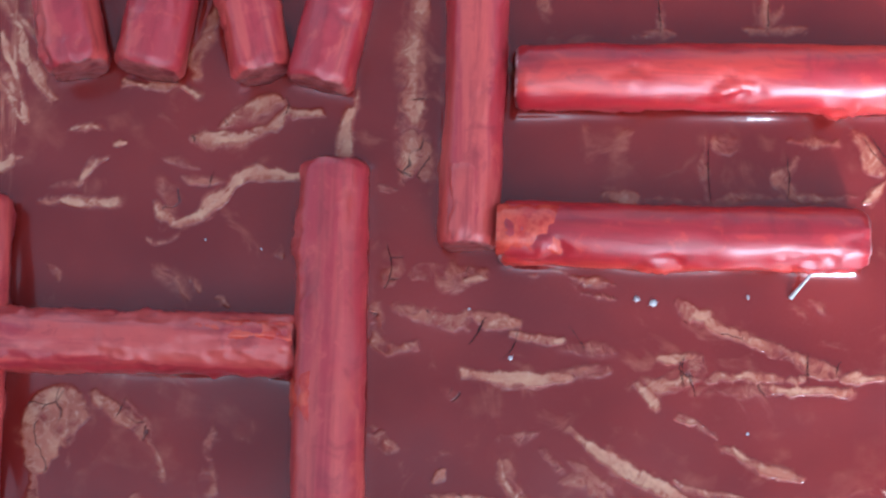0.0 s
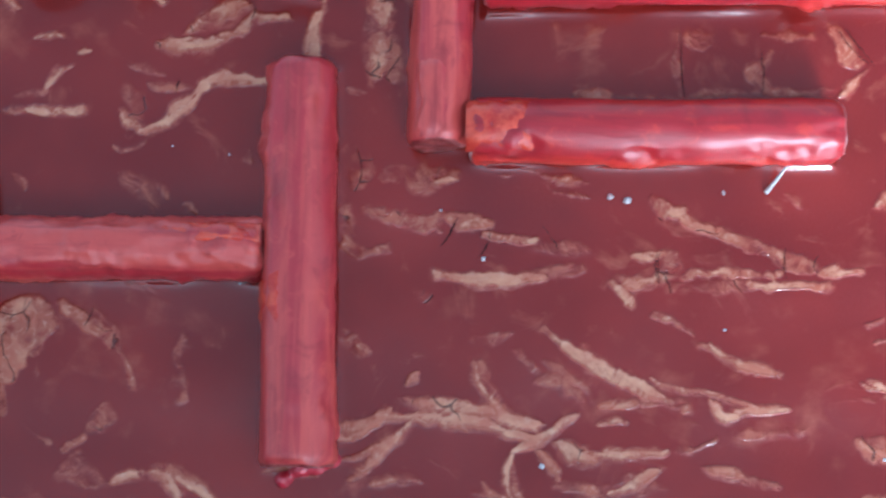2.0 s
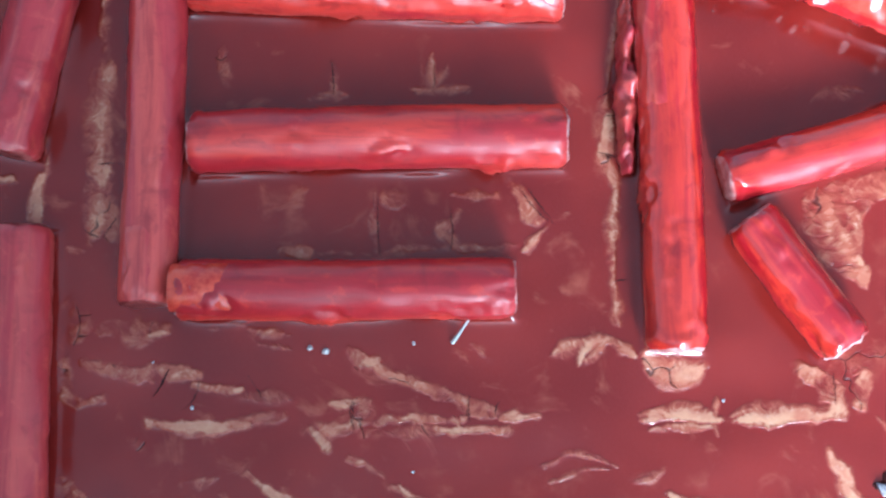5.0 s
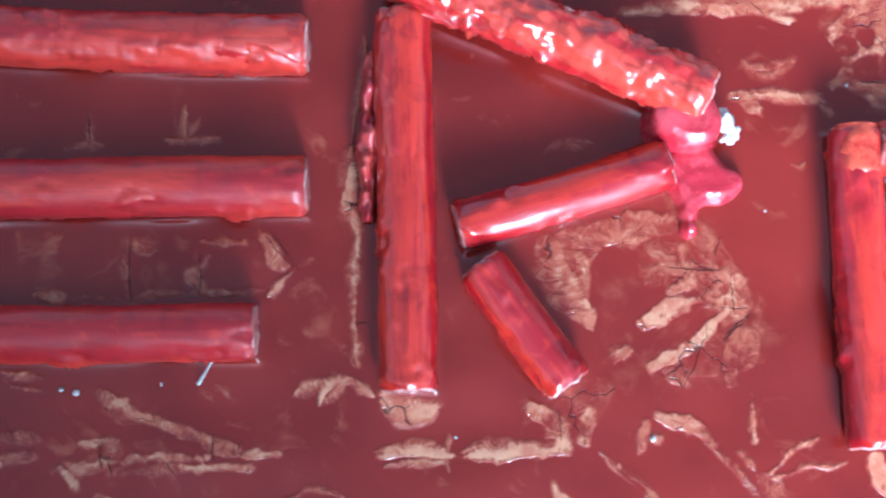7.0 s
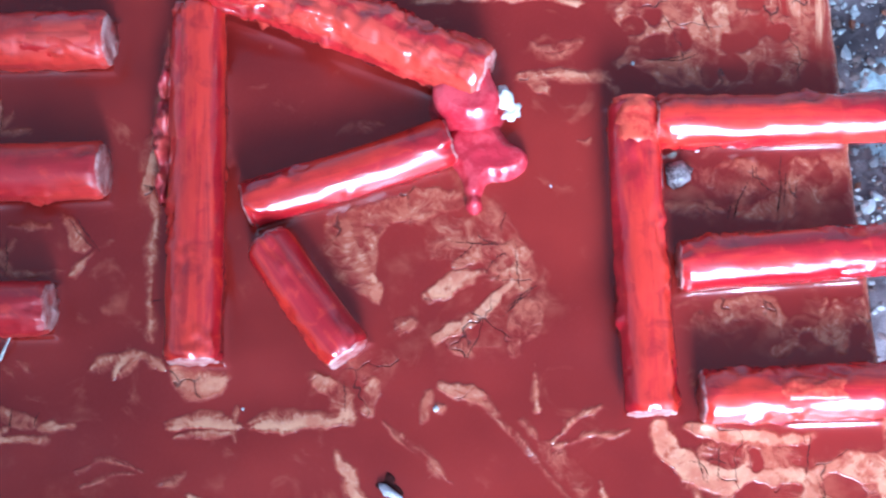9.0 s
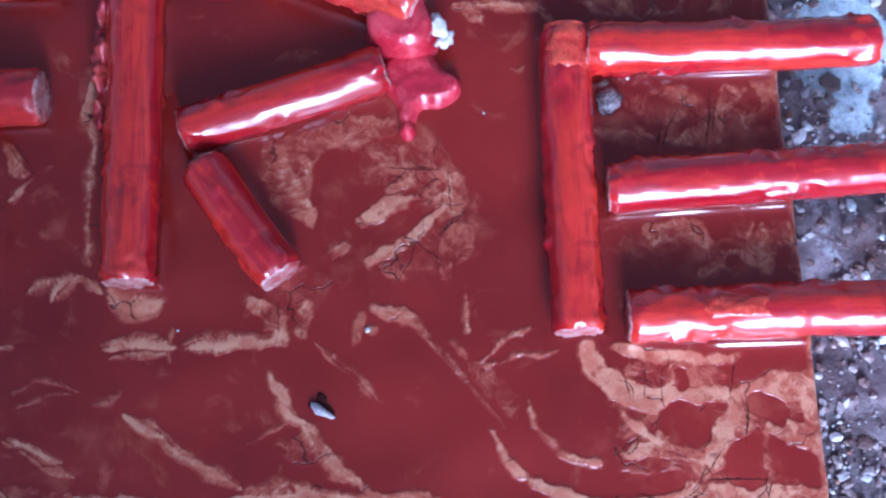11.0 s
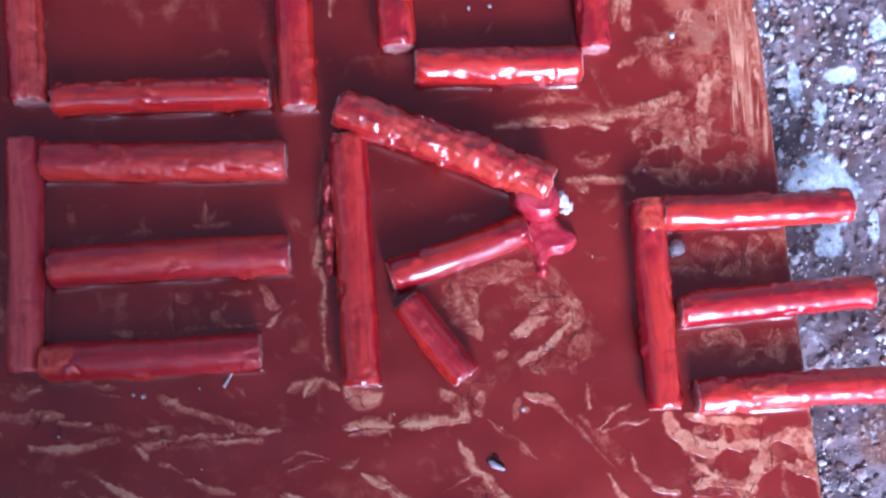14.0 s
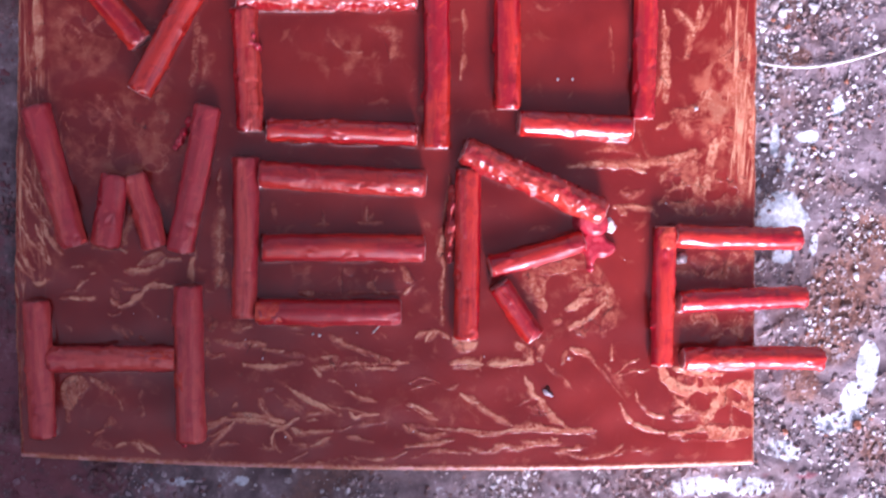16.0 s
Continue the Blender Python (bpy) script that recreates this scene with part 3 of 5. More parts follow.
stroke(3.2, 0.9, 274.3, 91.9, 277.4, 85.2)
stroke(10.3, 0, 281.7, 99.8, 283.7, 89.2, 283.4, 81.7)
stroke(7.4, 0.55, 292.5, 104.7, 298.6, 101.8, 307.6, 97.6)
stroke(7.3, 0.6, 312.0, 96.2, 312.3, 88.7)
stroke(5.9, 0.6, 300.1, 100.4, 306.3, 93.0)
stroke(4.1, 0.95, 289.0, 85.6, 294.7, 89.6, 301.9, 92.1)
stroke(3.5, 0.8, 296.0, 94.1, 301.8, 95.9)
stroke(3.6, 0.95, 309.3, 89.3, 305.1, 84.7, 298.1, 79.9, 291.0, 76.0)
stroke(4.4, 0.5, 312.4, 85.7, 309.7, 78.1, 309.2, 72.2)
stroke(3.6, 0.5, 293.9, 74.6, 298.4, 72.5)
stroke(3.2, 0.6, 282.9, 77.2, 285.0, 79.5)
stroke(3.6, 0, 297.8, 85.5, 305.0, 88.7)
stroke(5.1, 0.8, 262.5, 66.1, 268.7, 60.5, 270.4, 56.2)
stroke(4.3, 0.75, 275.6, 65.1, 274.6, 57.8)
stroke(2.0, 0.85, 247.5, 53.1, 260.4, 54.3, 269.0, 56.1)
stroke(2.6, 0.7, 288.8, 61.9, 287.6, 56.8)
stroke(2.3, 0.9, 291.1, 59.1, 291.5, 58.7)
stroke(4.3, 0.85, 292.3, 64.3, 298.8, 62.3, 303.3, 59.6, 304.7, 58.2)
stroke(1.4, 0.8, 315.1, 69.5, 314.7, 59.3)
stroke(2.9, 0.9, 267.4, 47.4, 271.4, 40.4, 275.2, 36.3)
stroke(3.1, 0.75, 275.9, 35.7, 282.0, 28.2, 289.4, 21.6)
stroke(5.7, 0.3, 270.6, 30.5, 279.2, 28.8)
stroke(3.1, 0.7, 262.8, 19.8, 279.7, 19.8)
stroke(2.0, 0.6, 284.0, 18.6, 291.0, 18.9)
stroke(3.1, 0.7, 290.9, 21.0, 298.0, 17.8, 306.3, 18.9)
stroke(1.4, 0.4, 282.9, 50.9, 291.9, 42.0)
stroke(3.7, 0.6, 99.1, 64.8, 106.6, 62.7, 115.1, 62.5)
stroke(3.4, 0.75, 115.0, 63.7, 121.2, 62.2, 126.0, 61.8)
stroke(2.2, 0.9, 124.9, 59.9, 134.5, 59.8)
stroke(3.0, 0.4, 134.6, 58.6, 146.6, 57.4)
stroke(2.7, 1, 114.4, 51.0, 124.1, 50.9, 136.0, 51.7)
stroke(3.0, 0.45, 136.0, 52.7, 144.3, 54.3)
stroke(3.7, 0.55, 94.2, 65.2, 95.8, 58.0, 98.4, 55.7)
stroke(2.4, 0.6, 98.4, 55.7, 104.5, 56.5)
stroke(4.9, 0.5, 96.3, 71.5, 98.7, 72.8)
stroke(4.9, 0.45, 103.6, 73.0, 117.0, 73.0)
stroke(1.7, 0.9, 114.6, 72.3, 118.3, 72.5)
stroke(1.7, 0.7, 126.8, 73.4, 129.2, 73.3)
stroke(1.7, 0.55, 135.3, 73.2, 139.0, 70.3, 146.2, 69.4)
stroke(3.1, 0.75, 159.4, 68.8, 163.1, 65.4, 165.5, 66.1)
stroke(3.1, 0.65, 165.5, 64.9, 171.5, 62.8, 178.6, 59.5, 185.7, 58.1)
stroke(2.1, 1, 155.6, 57.0, 161.5, 57.7)
stroke(4.7, 0.45, 163.3, 57.6, 163.4, 52.8)
stroke(3.1, 0.9, 151.6, 49.8, 155.2, 47.1)
stroke(3.1, 0.7, 153.9, 51.2, 161.0, 51.7)
stroke(2.1, 0.75, 161.0, 52.1, 171.6, 53.5, 185.7, 54.1)
stroke(3.1, 0.4, 162.2, 50.4, 179.9, 51.0)
stroke(5.3, 0.5, 185.7, 57.5, 191.6, 55.4)
stroke(2.1, 0.95, 180.5, 51.3, 195.1, 51.8)
stroke(2.6, 0.8, 193.9, 54.3, 202.1, 54.7)
stroke(1.9, 0.6, 160.0, 44.9, 168.3, 40.7)
stroke(1.6, 0.7, 171.9, 38.5, 183.6, 33.3)
stroke(2.1, 0.8, 137.6, 40.3, 143.7, 36.5, 152.1, 32.2, 160.4, 28.0)
stroke(2.4, 0.45, 131.9, 35.8, 139.2, 30.4, 144.0, 26.9)
stroke(2.6, 0.55, 124.8, 33.1, 126.2, 29.7, 128.7, 26.3)
stroke(2.1, 0.5, 122.3, 37.7, 130.5, 39.9)
stroke(3.6, 0.3, 108.6, 47.7, 112.2, 46.7)
stroke(1.7, 0.5, 95.8, 38.7, 99.6, 35.3)
stroke(1.2, 0.5, 186.8, 70.7, 191.5, 67.3)
stroke(1.3, 0.9, 6.1, 129.8, 12.4, 119.3, 19.5, 107.7)
stroke(2.3, 0.6, 6.2, 116.4, 10.9, 108.7, 14.9, 102.3)
stroke(3.9, 0.55, 11.3, 129.9, 16.0, 123.4, 19.2, 116.9)
stroke(2.8, 0.6, 51.0, 115.4, 50.1, 119.3, 53.5, 124.7, 55.7, 130.1)
stroke(1.3, 0.9, 35.8, 112.9, 40.5, 111.1, 48.1, 112.0, 52.1, 110.2)
stroke(2.8, 0.45, 57.8, 103.3, 63.8, 108.1, 68.8, 109.5)
stroke(2.8, 0.95, 54.8, 101.3, 61.7, 101.5, 70.4, 104.4, 72.8, 106.5, 79.0, 107.3)
stroke(1.3, 0.5, 86.7, 116.7, 87.8, 109.0)
stroke(2.3, 0.95, 86.4, 107.0, 87.0, 94.9)
stroke(1.8, 0.95, 100.9, 109.5, 101.2, 94.2)
stroke(3.3, 0.5, 102.8, 109.5, 103.6, 94.3)
stroke(3.8, 0.5, 100.0, 126.3, 102.1, 112.1)
stroke(1.8, 0.9, 50.6, 81.9, 55.5, 84.7, 60.1, 89.9, 65.0, 92.1, 76.2, 93.2)
stroke(1.5, 0.85, 61.2, 91.9, 66.1, 94.0, 74.9, 93.7)
stroke(3.2, 0.35, 44.8, 90.6, 49.0, 86.9, 47.0, 80.5)
stroke(2.3, 0.95, 24.9, 85.3, 35.8, 85.5)
stroke(1.8, 0.5, 18.6, 85.0, 23.6, 85.6)
stroke(1.3, 0.7, 28.0, 93.1, 32.9, 95.9)
stroke(1.0, 0.6, 24.6, 101.4, 31.0, 102.3)
stroke(1.5, 0.7, 34.6, 98.5, 36.4, 99.2)
stroke(2.3, 0.5, 8.6, 93.6, 15.0, 94.5)
stroke(1.0, 0.7, 8.0, 99.4, 13.1, 100.3)
stroke(7.4, 0.3, 95.9, 77.6, 98.6, 74.0)
stroke(10.9, 1, 25.9, 40.6, 25.1, 35.8, 23.8, 29.8)
stroke(9.1, 0.7, 30.2, 40.7, 29.4, 34.7)
stroke(3.0, 0.7, 23.5, 26.2, 23.4, 20.3)
stroke(1.7, 0.6, 31.0, 30.7, 30.6, 27.7)
stroke(3.9, 0.85, 34.8, 43.3, 41.2, 39.3, 46.3, 34.8)
stroke(1.7, 0.6, 42.2, 42.4, 47.4, 36.6, 51.0, 28.5, 51.7, 26.2)
stroke(2.6, 0.45, 61.7, 38.3, 61.5, 31.2, 62.6, 24.2)
stroke(3.6, 0.35, 59.9, 28.8, 62.4, 27.7)
stroke(1.4, 0.7, 28.5, 17.6, 34.1, 14.1)
stroke(3.6, 0.5, 46.1, 21.3, 44.0, 17.7, 47.5, 19.0)
stroke(1.9, 0.6, 37.3, 12.2, 41.9, 14.7)
stroke(3.6, 0.35, 42.2, 10.6, 39.8, 10.5)
stroke(2.4, 0.6, 49.6, 6.4, 55.3, 8.7, 60.1, 7.4, 62.7, 4.7)
stroke(1.6, 0.5, 61.1, 10.3, 68.5, 4.9, 71.0, 1.6)
stroke(2.4, 0.4, 39.0, 5.9, 45.0, 4.4)
stroke(1.8, 0.8, 139.0, 39.4, 148.3, 32.2, 159.7, 27.5, 164.3, 27.2)
stroke(2.3, 0.75, 112.3, 24.5, 121.0, 24.3, 131.4, 21.3)
stroke(2.1, 0.6, 124.2, 32.5, 125.5, 27.9, 132.5, 22.4, 136.0, 20.3)
stroke(2.1, 0.4, 125.2, 37.1, 129.8, 39.1)
stroke(1.4, 0.8, 132.7, 15.6, 137.2, 18.7, 142.8, 22.9)
stroke(1.6, 0.7, 131.6, 13.3, 132.3, 7.7, 135.2, 4.5)
stroke(0.9, 0.6, 122.7, 6.7, 130.6, 6.0)
stroke(2.0, 0.6, 141.7, 17.2, 147.4, 15.7, 159.8, 16.8, 167.7, 17.1)
stroke(0.9, 0.8, 167.7, 17.1, 172.1, 19.6)
stroke(2.3, 0.55, 140.7, 9.2, 148.7, 8.5, 158.7, 11.7)
stroke(1.1, 0.8, 172.1, 25.8, 174.4, 23.6, 181.1, 25.0)
stroke(2.1, 0.4, 138.0, 34.1, 146.1, 28.7, 147.3, 26.5)
stroke(2.1, 0.85, 94.6, 18.6, 100.4, 19.4, 104.9, 21.9)
stroke(1.2, 0.6, 103.0, 12.1, 106.3, 16.2)
stroke(2.1, 0.4, 103.2, 7.6, 110.0, 7.9)
stroke(1.4, 0.7, 169.9, 38.8, 177.8, 35.7, 185.6, 32.5)
stroke(1.0, 0.65, 153.1, 136.5, 153.9, 128.6)
stroke(1.0, 0.65, 148.1, 127.9, 155.2, 127.9)
stroke(1.0, 0.6, 176.3, 136.5, 177.0, 129.9)
stroke(1.5, 0.6, 174.4, 128.6, 180.2, 130.6, 185.3, 129.9)
stroke(1.0, 0.65, 180.2, 133.2, 178.3, 129.9)
stroke(5.1, 0.45, 166.4, 103.8, 170.2, 103.8)
stroke(2.0, 0.55, 183.4, 105.2, 192.9, 104.6)
stroke(4.4, 0.6, 197.9, 105.3, 200.4, 100.2, 202.9, 98.3)
stroke(1.2, 0.9, 198.5, 91.2, 205.4, 98.3)
stroke(2.8, 0.7, 143.7, 91.5, 150.1, 91.5)
stroke(1.3, 0.55, 150.1, 91.2, 164.0, 91.6)
stroke(1.8, 0.45, 163.8, 105.1, 165.8, 92.3)
stroke(2.0, 0.5, 167.7, 92.3, 189.1, 92.7)
stroke(2.8, 0.5, 184.1, 101.3, 180.3, 96.2, 182.8, 93.7)
stroke(2.5, 0.55, 189.1, 92.4, 196.6, 92.5)
stroke(3.9, 0.45, 127.1, 139.2, 128.6, 131.2)
stroke(3.8, 0.85, 218.3, 123.5, 217.5, 114.4)
stroke(2.3, 0.7, 218.7, 110.5, 219.8, 104.1)
stroke(1.7, 0.6, 219.8, 101.5, 219.0, 90.1)
stroke(1.5, 0.55, 219.6, 87.6, 219.4, 75.1)
stroke(2.0, 0.7, 213.1, 67.6, 217.5, 71.3, 222.4, 68.9)
stroke(1.5, 0.7, 225.8, 54.8, 238.0, 56.2)
stroke(18.7, 0.6, 342.6, 159.3, 358.3, 156.4, 381.1, 156.5)
stroke(12.8, 0.55, 340.8, 145.8, 357.9, 145.9, 380.6, 146.0)
stroke(5.0, 0, 345.2, 159.3, 345.5, 159.0)
stroke(5.7, 0, 340.4, 156.3, 341.1, 156.0)
stroke(7.1, 0, 345.9, 150.3, 348.0, 150.3)
stroke(5.7, 0, 339.3, 142.8, 343.4, 139.9)
stroke(5.0, 0, 353.8, 152.6, 354.1, 152.1)
stroke(7.8, 0, 365.9, 151.6, 371.0, 154.6)
stroke(5.0, 0, 376.7, 154.2, 377.0, 153.8)
stroke(6.4, 0, 364.9, 144.5, 365.6, 143.7)
stroke(5.7, 0, 373.4, 143.0, 374.0, 142.7)
stroke(5.0, 0, 370.0, 162.5, 371.4, 162.2)
stroke(4.3, 0, 359.2, 142.9, 359.4, 142.2)
stroke(3.6, 0, 378.5, 161.0, 379.2, 160.7)
stroke(8.6, 0, 334.5, 151.7, 330.3, 156.2)
stroke(3.6, 0.9, 357.7, 160.9, 356.7, 153.4)
stroke(4.3, 0.85, 362.7, 160.9, 363.9, 154.9)
stroke(2.9, 0.85, 313.6, 142.7, 325.1, 143.5)
stroke(4.0, 0.6, 315.0, 140.5, 318.6, 139.0)
stroke(1.1, 0.7, 326.5, 142.7, 333.6, 143.5)
stroke(2.3, 0.6, 333.5, 141.3, 336.3, 138.4)
stroke(2.6, 0.55, 316.6, 150.9, 326.6, 151.7)
stroke(2.3, 0.8, 295.1, 164.4, 324.0, 164.5)
stroke(4.4, 0.8, 334.6, 240.3, 337.6, 201.1)
stroke(4.4, 0.7, 353.2, 253.3, 349.7, 235.0, 347.1, 225.8)
stroke(3.1, 0.5, 359.5, 253.6, 351.2, 235.1)
stroke(9.5, 0.4, 368.2, 242.0, 370.6, 205.6)
stroke(7.9, 0.5, 375.5, 251.4, 379.7, 212.1)
stroke(2.5, 0.8, 381.1, 239.6, 387.6, 166.2)
stroke(4.4, 0.8, 356.3, 204.9, 361.0, 206.7)
stroke(6.9, 0.5, 342.8, 193.6, 360.1, 195.9)
stroke(4.4, 0.75, 333.3, 167.2, 355.1, 174.2)
stroke(6.4, 0.85, 365.8, 180.8, 363.6, 165.3)
stroke(7.9, 0.6, 345.9, 167.7, 362.0, 165.2)
stroke(3.1, 0.7, 305.0, 165.5, 330.2, 165.5)
stroke(8.0, 0.4, 376.0, 196.6, 377.8, 168.9)
stroke(4.5, 0.35, 352.7, 161.8, 350.4, 146.2)
stroke(2.5, 0.6, 332.2, 185.6, 341.4, 190.5)
stroke(4.5, 0.4, 7.1, 232.4, 10.0, 215.5)
stroke(3.4, 0.5, 23.9, 233.3, 32.4, 225.1, 40.8, 234.1)
stroke(1.4, 0.5, 19.7, 227.4, 21.3, 213.1)
stroke(4.5, 0.35, 4.4, 220.9, 4.7, 186.5)
stroke(1.7, 0.5, 44.3, 188.2, 56.0, 168.4, 59.1, 156.8)
stroke(5.7, 0.4, 68.5, 192.2, 70.6, 157.2)
stroke(7.2, 0.35, 55.7, 185.8, 61.8, 165.7)
stroke(2.0, 0.4, 18.8, 181.4, 27.6, 158.5, 33.4, 149.9)
stroke(5.7, 0.3, 30.1, 181.8, 41.5, 182.3)
stroke(4.0, 0.5, 86.4, 233.6, 84.2, 198.7)
stroke(1.4, 0.8, -0.7, 151.6, 8.0, 128.5, 21.0, 114.2)
stroke(1.4, 0.8, 4.9, 154.7, 13.7, 131.6, 25.3, 114.4)
stroke(2.3, 0.6, 7.7, 157.7, 19.3, 131.8)
stroke(1.4, 0.8, -2.0, 139.9, 2.5, 113.6, 11.2, 93.2)
stroke(1.1, 0.8, 0.8, 142.9, 11.0, 116.9, 18.2, 108.2)
stroke(1.1, 0.6, -3.3, 122.3, 2.5, 101.9, 14.0, 93.3)
stroke(3.5, 0.35, 98.6, 140.5, 98.7, 95.6)
stroke(1.9, 0.6, 236.4, 37.1, 252.6, 24.8, 260.6, 21.8)
stroke(2.5, 0.5, 208.8, 28.9, 218.3, 24.3)
stroke(2.5, 0.6, 218.5, 19.6, 243.6, 15.8)
stroke(3.1, 0.4, 203.0, 19.4, 215.4, 19.5)
stroke(2.5, 0.5, 206.8, 2.1, 222.1, 7.0, 237.8, 5.6)
stroke(3.1, 0.6, 247.2, 5.7, 253.3, 9.0, 269.1, 7.6)
stroke(2.2, 0.6, 274.8, 20.4, 293.9, 19.0, 306.9, 16.0)
stroke(2.5, 0.6, 286.6, 6.2, 304.0, 9.6)
stroke(2.6, 0.5, 320.3, 5.0, 333.0, 8.3)
stroke(1.8, 0.5, 144.4, 35.6, 166.0, 25.1)
stroke(1.8, 0.4, 175.3, 20.5, 190.6, 22.3)
stroke(3.1, 0.5, 171.4, 1.7, 182.3, -3.8)
stroke(2.1, 0.5, 153.2, -3.2, 166.8, 1.7)
stroke(2.4, 0.4, 148.3, 7.7, 163.5, 9.4)
stroke(2.4, 0.4, 145.1, 13.9, 163.3, 14.1)
stroke(5.4, 0.65, 359.7, 82.8, 370.7, 84.1, 373.1, 79.2)
stroke(3.0, 0.8, 379.8, 77.1, 386.3, 74.3)
stroke(4.1, 0.65, 386.9, 83.9, 387.6, 72.9)
stroke(3.4, 0.65, 393.7, 83.9, 395.0, 72.8)
stroke(6.1, 0, 377.4, 83.3, 378.1, 82.9)
stroke(3.8, 0, 380.3, 75.0, 381.0, 74.3)
stroke(4.2, 0.6, 369.1, 108.2, 374.7, 109.6)
stroke(2.5, 0.65, 379.3, 118.3, 377.3, 105.2)
stroke(2.8, 0.65, 385.2, 112.4, 385.8, 110.2)
stroke(2.5, 0.65, 392.0, 110.8, 392.5, 107.9)
stroke(3.5, 0.6, 394.8, 121.0, 396.0, 118.8)
stroke(2.5, 0.4, 351.0, 107.0, 363.5, 107.6)
stroke(5.6, 0.4, 366.8, 118.5, 369.4, 114.0)
stroke(3.6, 0, 384.3, 107.3, 384.8, 106.6)
stroke(3.6, 0, 393.9, 107.2, 394.5, 106.5)


def segment_distance(px, py, ax, ay, bx, by):
    dx, dy = bx - ax, by - ay
    u = np.clip(((px - ax) * dx + (py - ay) * dy) / (dx * dx + dy * dy + 1e-12), 0, 1)
    return np.hypot(px - ax - u * dx, py - ay - u * dy), u


def soft_noise(x, y, cell, seed):
    """Smooth value noise in [-1, 1] over the plan."""
    table = np.random.RandomState(seed % 9973).uniform(-1, 1, (97, 97))
    fx, fy = (x + 1) / cell, (y + 1) / cell
    ix, iy = np.floor(fx).astype(int), np.floor(fy).astype(int)
    tx, ty = fx - ix, fy - iy
    tx, ty = tx * tx * (3 - 2 * tx), ty * ty * (3 - 2 * ty)
    at = lambda a, b: table[(ix + a) % 97, (iy + b) % 97]
    return (at(0, 0) * (1 - tx) + at(1, 0) * tx) * (1 - ty) + (at(0, 1) * (1 - tx) + at(1, 1) * tx) * ty


def paint_layer(parent):
    nx, ny = 1040, 780
    u, v = np.meshgrid(np.linspace(0, 1, nx), np.linspace(0, 1, ny))
    ylo = np.array([board_bottom(0.4 * a) for a in np.linspace(0, 1, nx)])
    y = ylo[None, :] + v * (BOARD_TOP_Y - ylo[None, :])
    left = np.array([board_left(a) for a in np.linspace(0, BOARD_TOP_Y, ny)])
    right = np.array([board_right(a) for a in np.linspace(0, BOARD_TOP_Y, ny)])
    jag = np.array([noise.fractal(Vector((0.0, a * 60, 3.0)), 1.0, 2.0, 4) for a in np.linspace(0, BOARD_TOP_Y, ny)]) * 0.0007
    x = (left + jag)[:, None] + u * (right + np.roll(jag, 130) - left - jag)[:, None]
    wear, crackle = np.zeros_like(x), np.zeros_like(x)
    z, relief = np.zeros_like(x), np.zeros_like(x)
    # slow swell of the pooled paint
    for k in range(14):
        a, f, ph = random.random() * 6.28, 60 + 240 * random.random(), random.random() * 6.28
        z += 0.00007 * np.sin(f * (x * math.cos(a) + y * math.sin(a)) + ph)
    wx = x + 0.0008 * soft_noise(x, y, 0.0065, 11) + 0.00035 * soft_noise(x, y, 0.0022, 12)
    wy = y + 0.0008 * soft_noise(x, y, 0.0065, 13) + 0.00035 * soft_noise(x, y, 0.0022, 14)
    for number, (x0, y0, x1, y1, bend, width, strength) in enumerate(RIDGES):
        x0, y0, x1, y1, bend, width = (q * 0.001 for q in (x0, y0, x1, y1, bend, width))
        length = math.hypot(x1 - x0, y1 - y0) + 1e-9
        nxv, nyv = -(y1 - y0) / length, (x1 - x0) / length
        reach = width * 2.6 + abs(bend) + 0.002
        side = 1 if math.sin(number * 12.9898) > 0 else -1
        near = (x > min(x0, x1) - reach) & (x < max(x0, x1) + reach) & (y > min(y0, y1) - reach) & (y < max(y0, y1) + reach)
        px, py = wx[near], wy[near]
        best, where, hand = np.full(px.shape, 9.0), np.zeros(px.shape), np.zeros(px.shape)
        steps = 9 if abs(bend) > 0.0003 else 1
        for i in range(steps):
            t0, t1 = i / steps, (i + 1) / steps
            b0, b1 = 4 * bend * t0 * (1 - t0), 4 * bend * t1 * (1 - t1)
            d, w = segment_distance(px, py, x0 + (x1 - x0) * t0 + nxv * b0, y0 + (y1 - y0) * t0 + nyv * b0,
                                    x0 + (x1 - x0) * t1 + nxv * b1, y0 + (y1 - y0) * t1 + nyv * b1)
            closer = d < best
            hand = np.where(closer, np.sign((px - x0 - (x1 - x0) * t0 - nxv * b0) * ((y1 - y0) * (t1 - t0) + nyv * (b1 - b0)) - (py - y0 - (y1 - y0) * t0 - nyv * b0) * ((x1 - x0) * (t1 - t0) + nxv * (b1 - b0))), hand)
            best, where = np.where(closer, d, best), np.where(closer, t0 + w * (t1 - t0), where)
        taper = 0.35 + 0.65 * np.sqrt(np.clip(np.sin(np.pi * np.clip(where, 0.02, 0.98)), 0, 1))
        best = np.where(hand == side, best * 0.55, best * 1.25)
        patchy = 0.85 + 0.35 * soft_noise(px, py, 0.006, 40 + number)
        amount = np.clip(1.18 - best / (width * 0.5 * taper) * 0.72, 0, 1.12) * strength * np.clip(patchy, 0, 1.15)
        wear[near] = np.maximum(wear[near], amount)
        crackle[near] = np.maximum(crackle[near], np.clip(amount * 1.2, 0, 1) * (width > 0.003))
        relief[near] = np.maximum(relief[near], 0.00012 * np.clip(amount, 0, 1) ** 1.3)
    # broad patches with broken borders, and the pools that lie over them
    ragged = 0.0006 * soft_noise(x, y, 0.0030, 21) + 0.0003 * soft_noise(x, y, 0.0012, 22)
    mottle = soft_noise(x, y, 0.0045, 23) + 0.6 * soft_noise(x, y, 0.0017, 24)
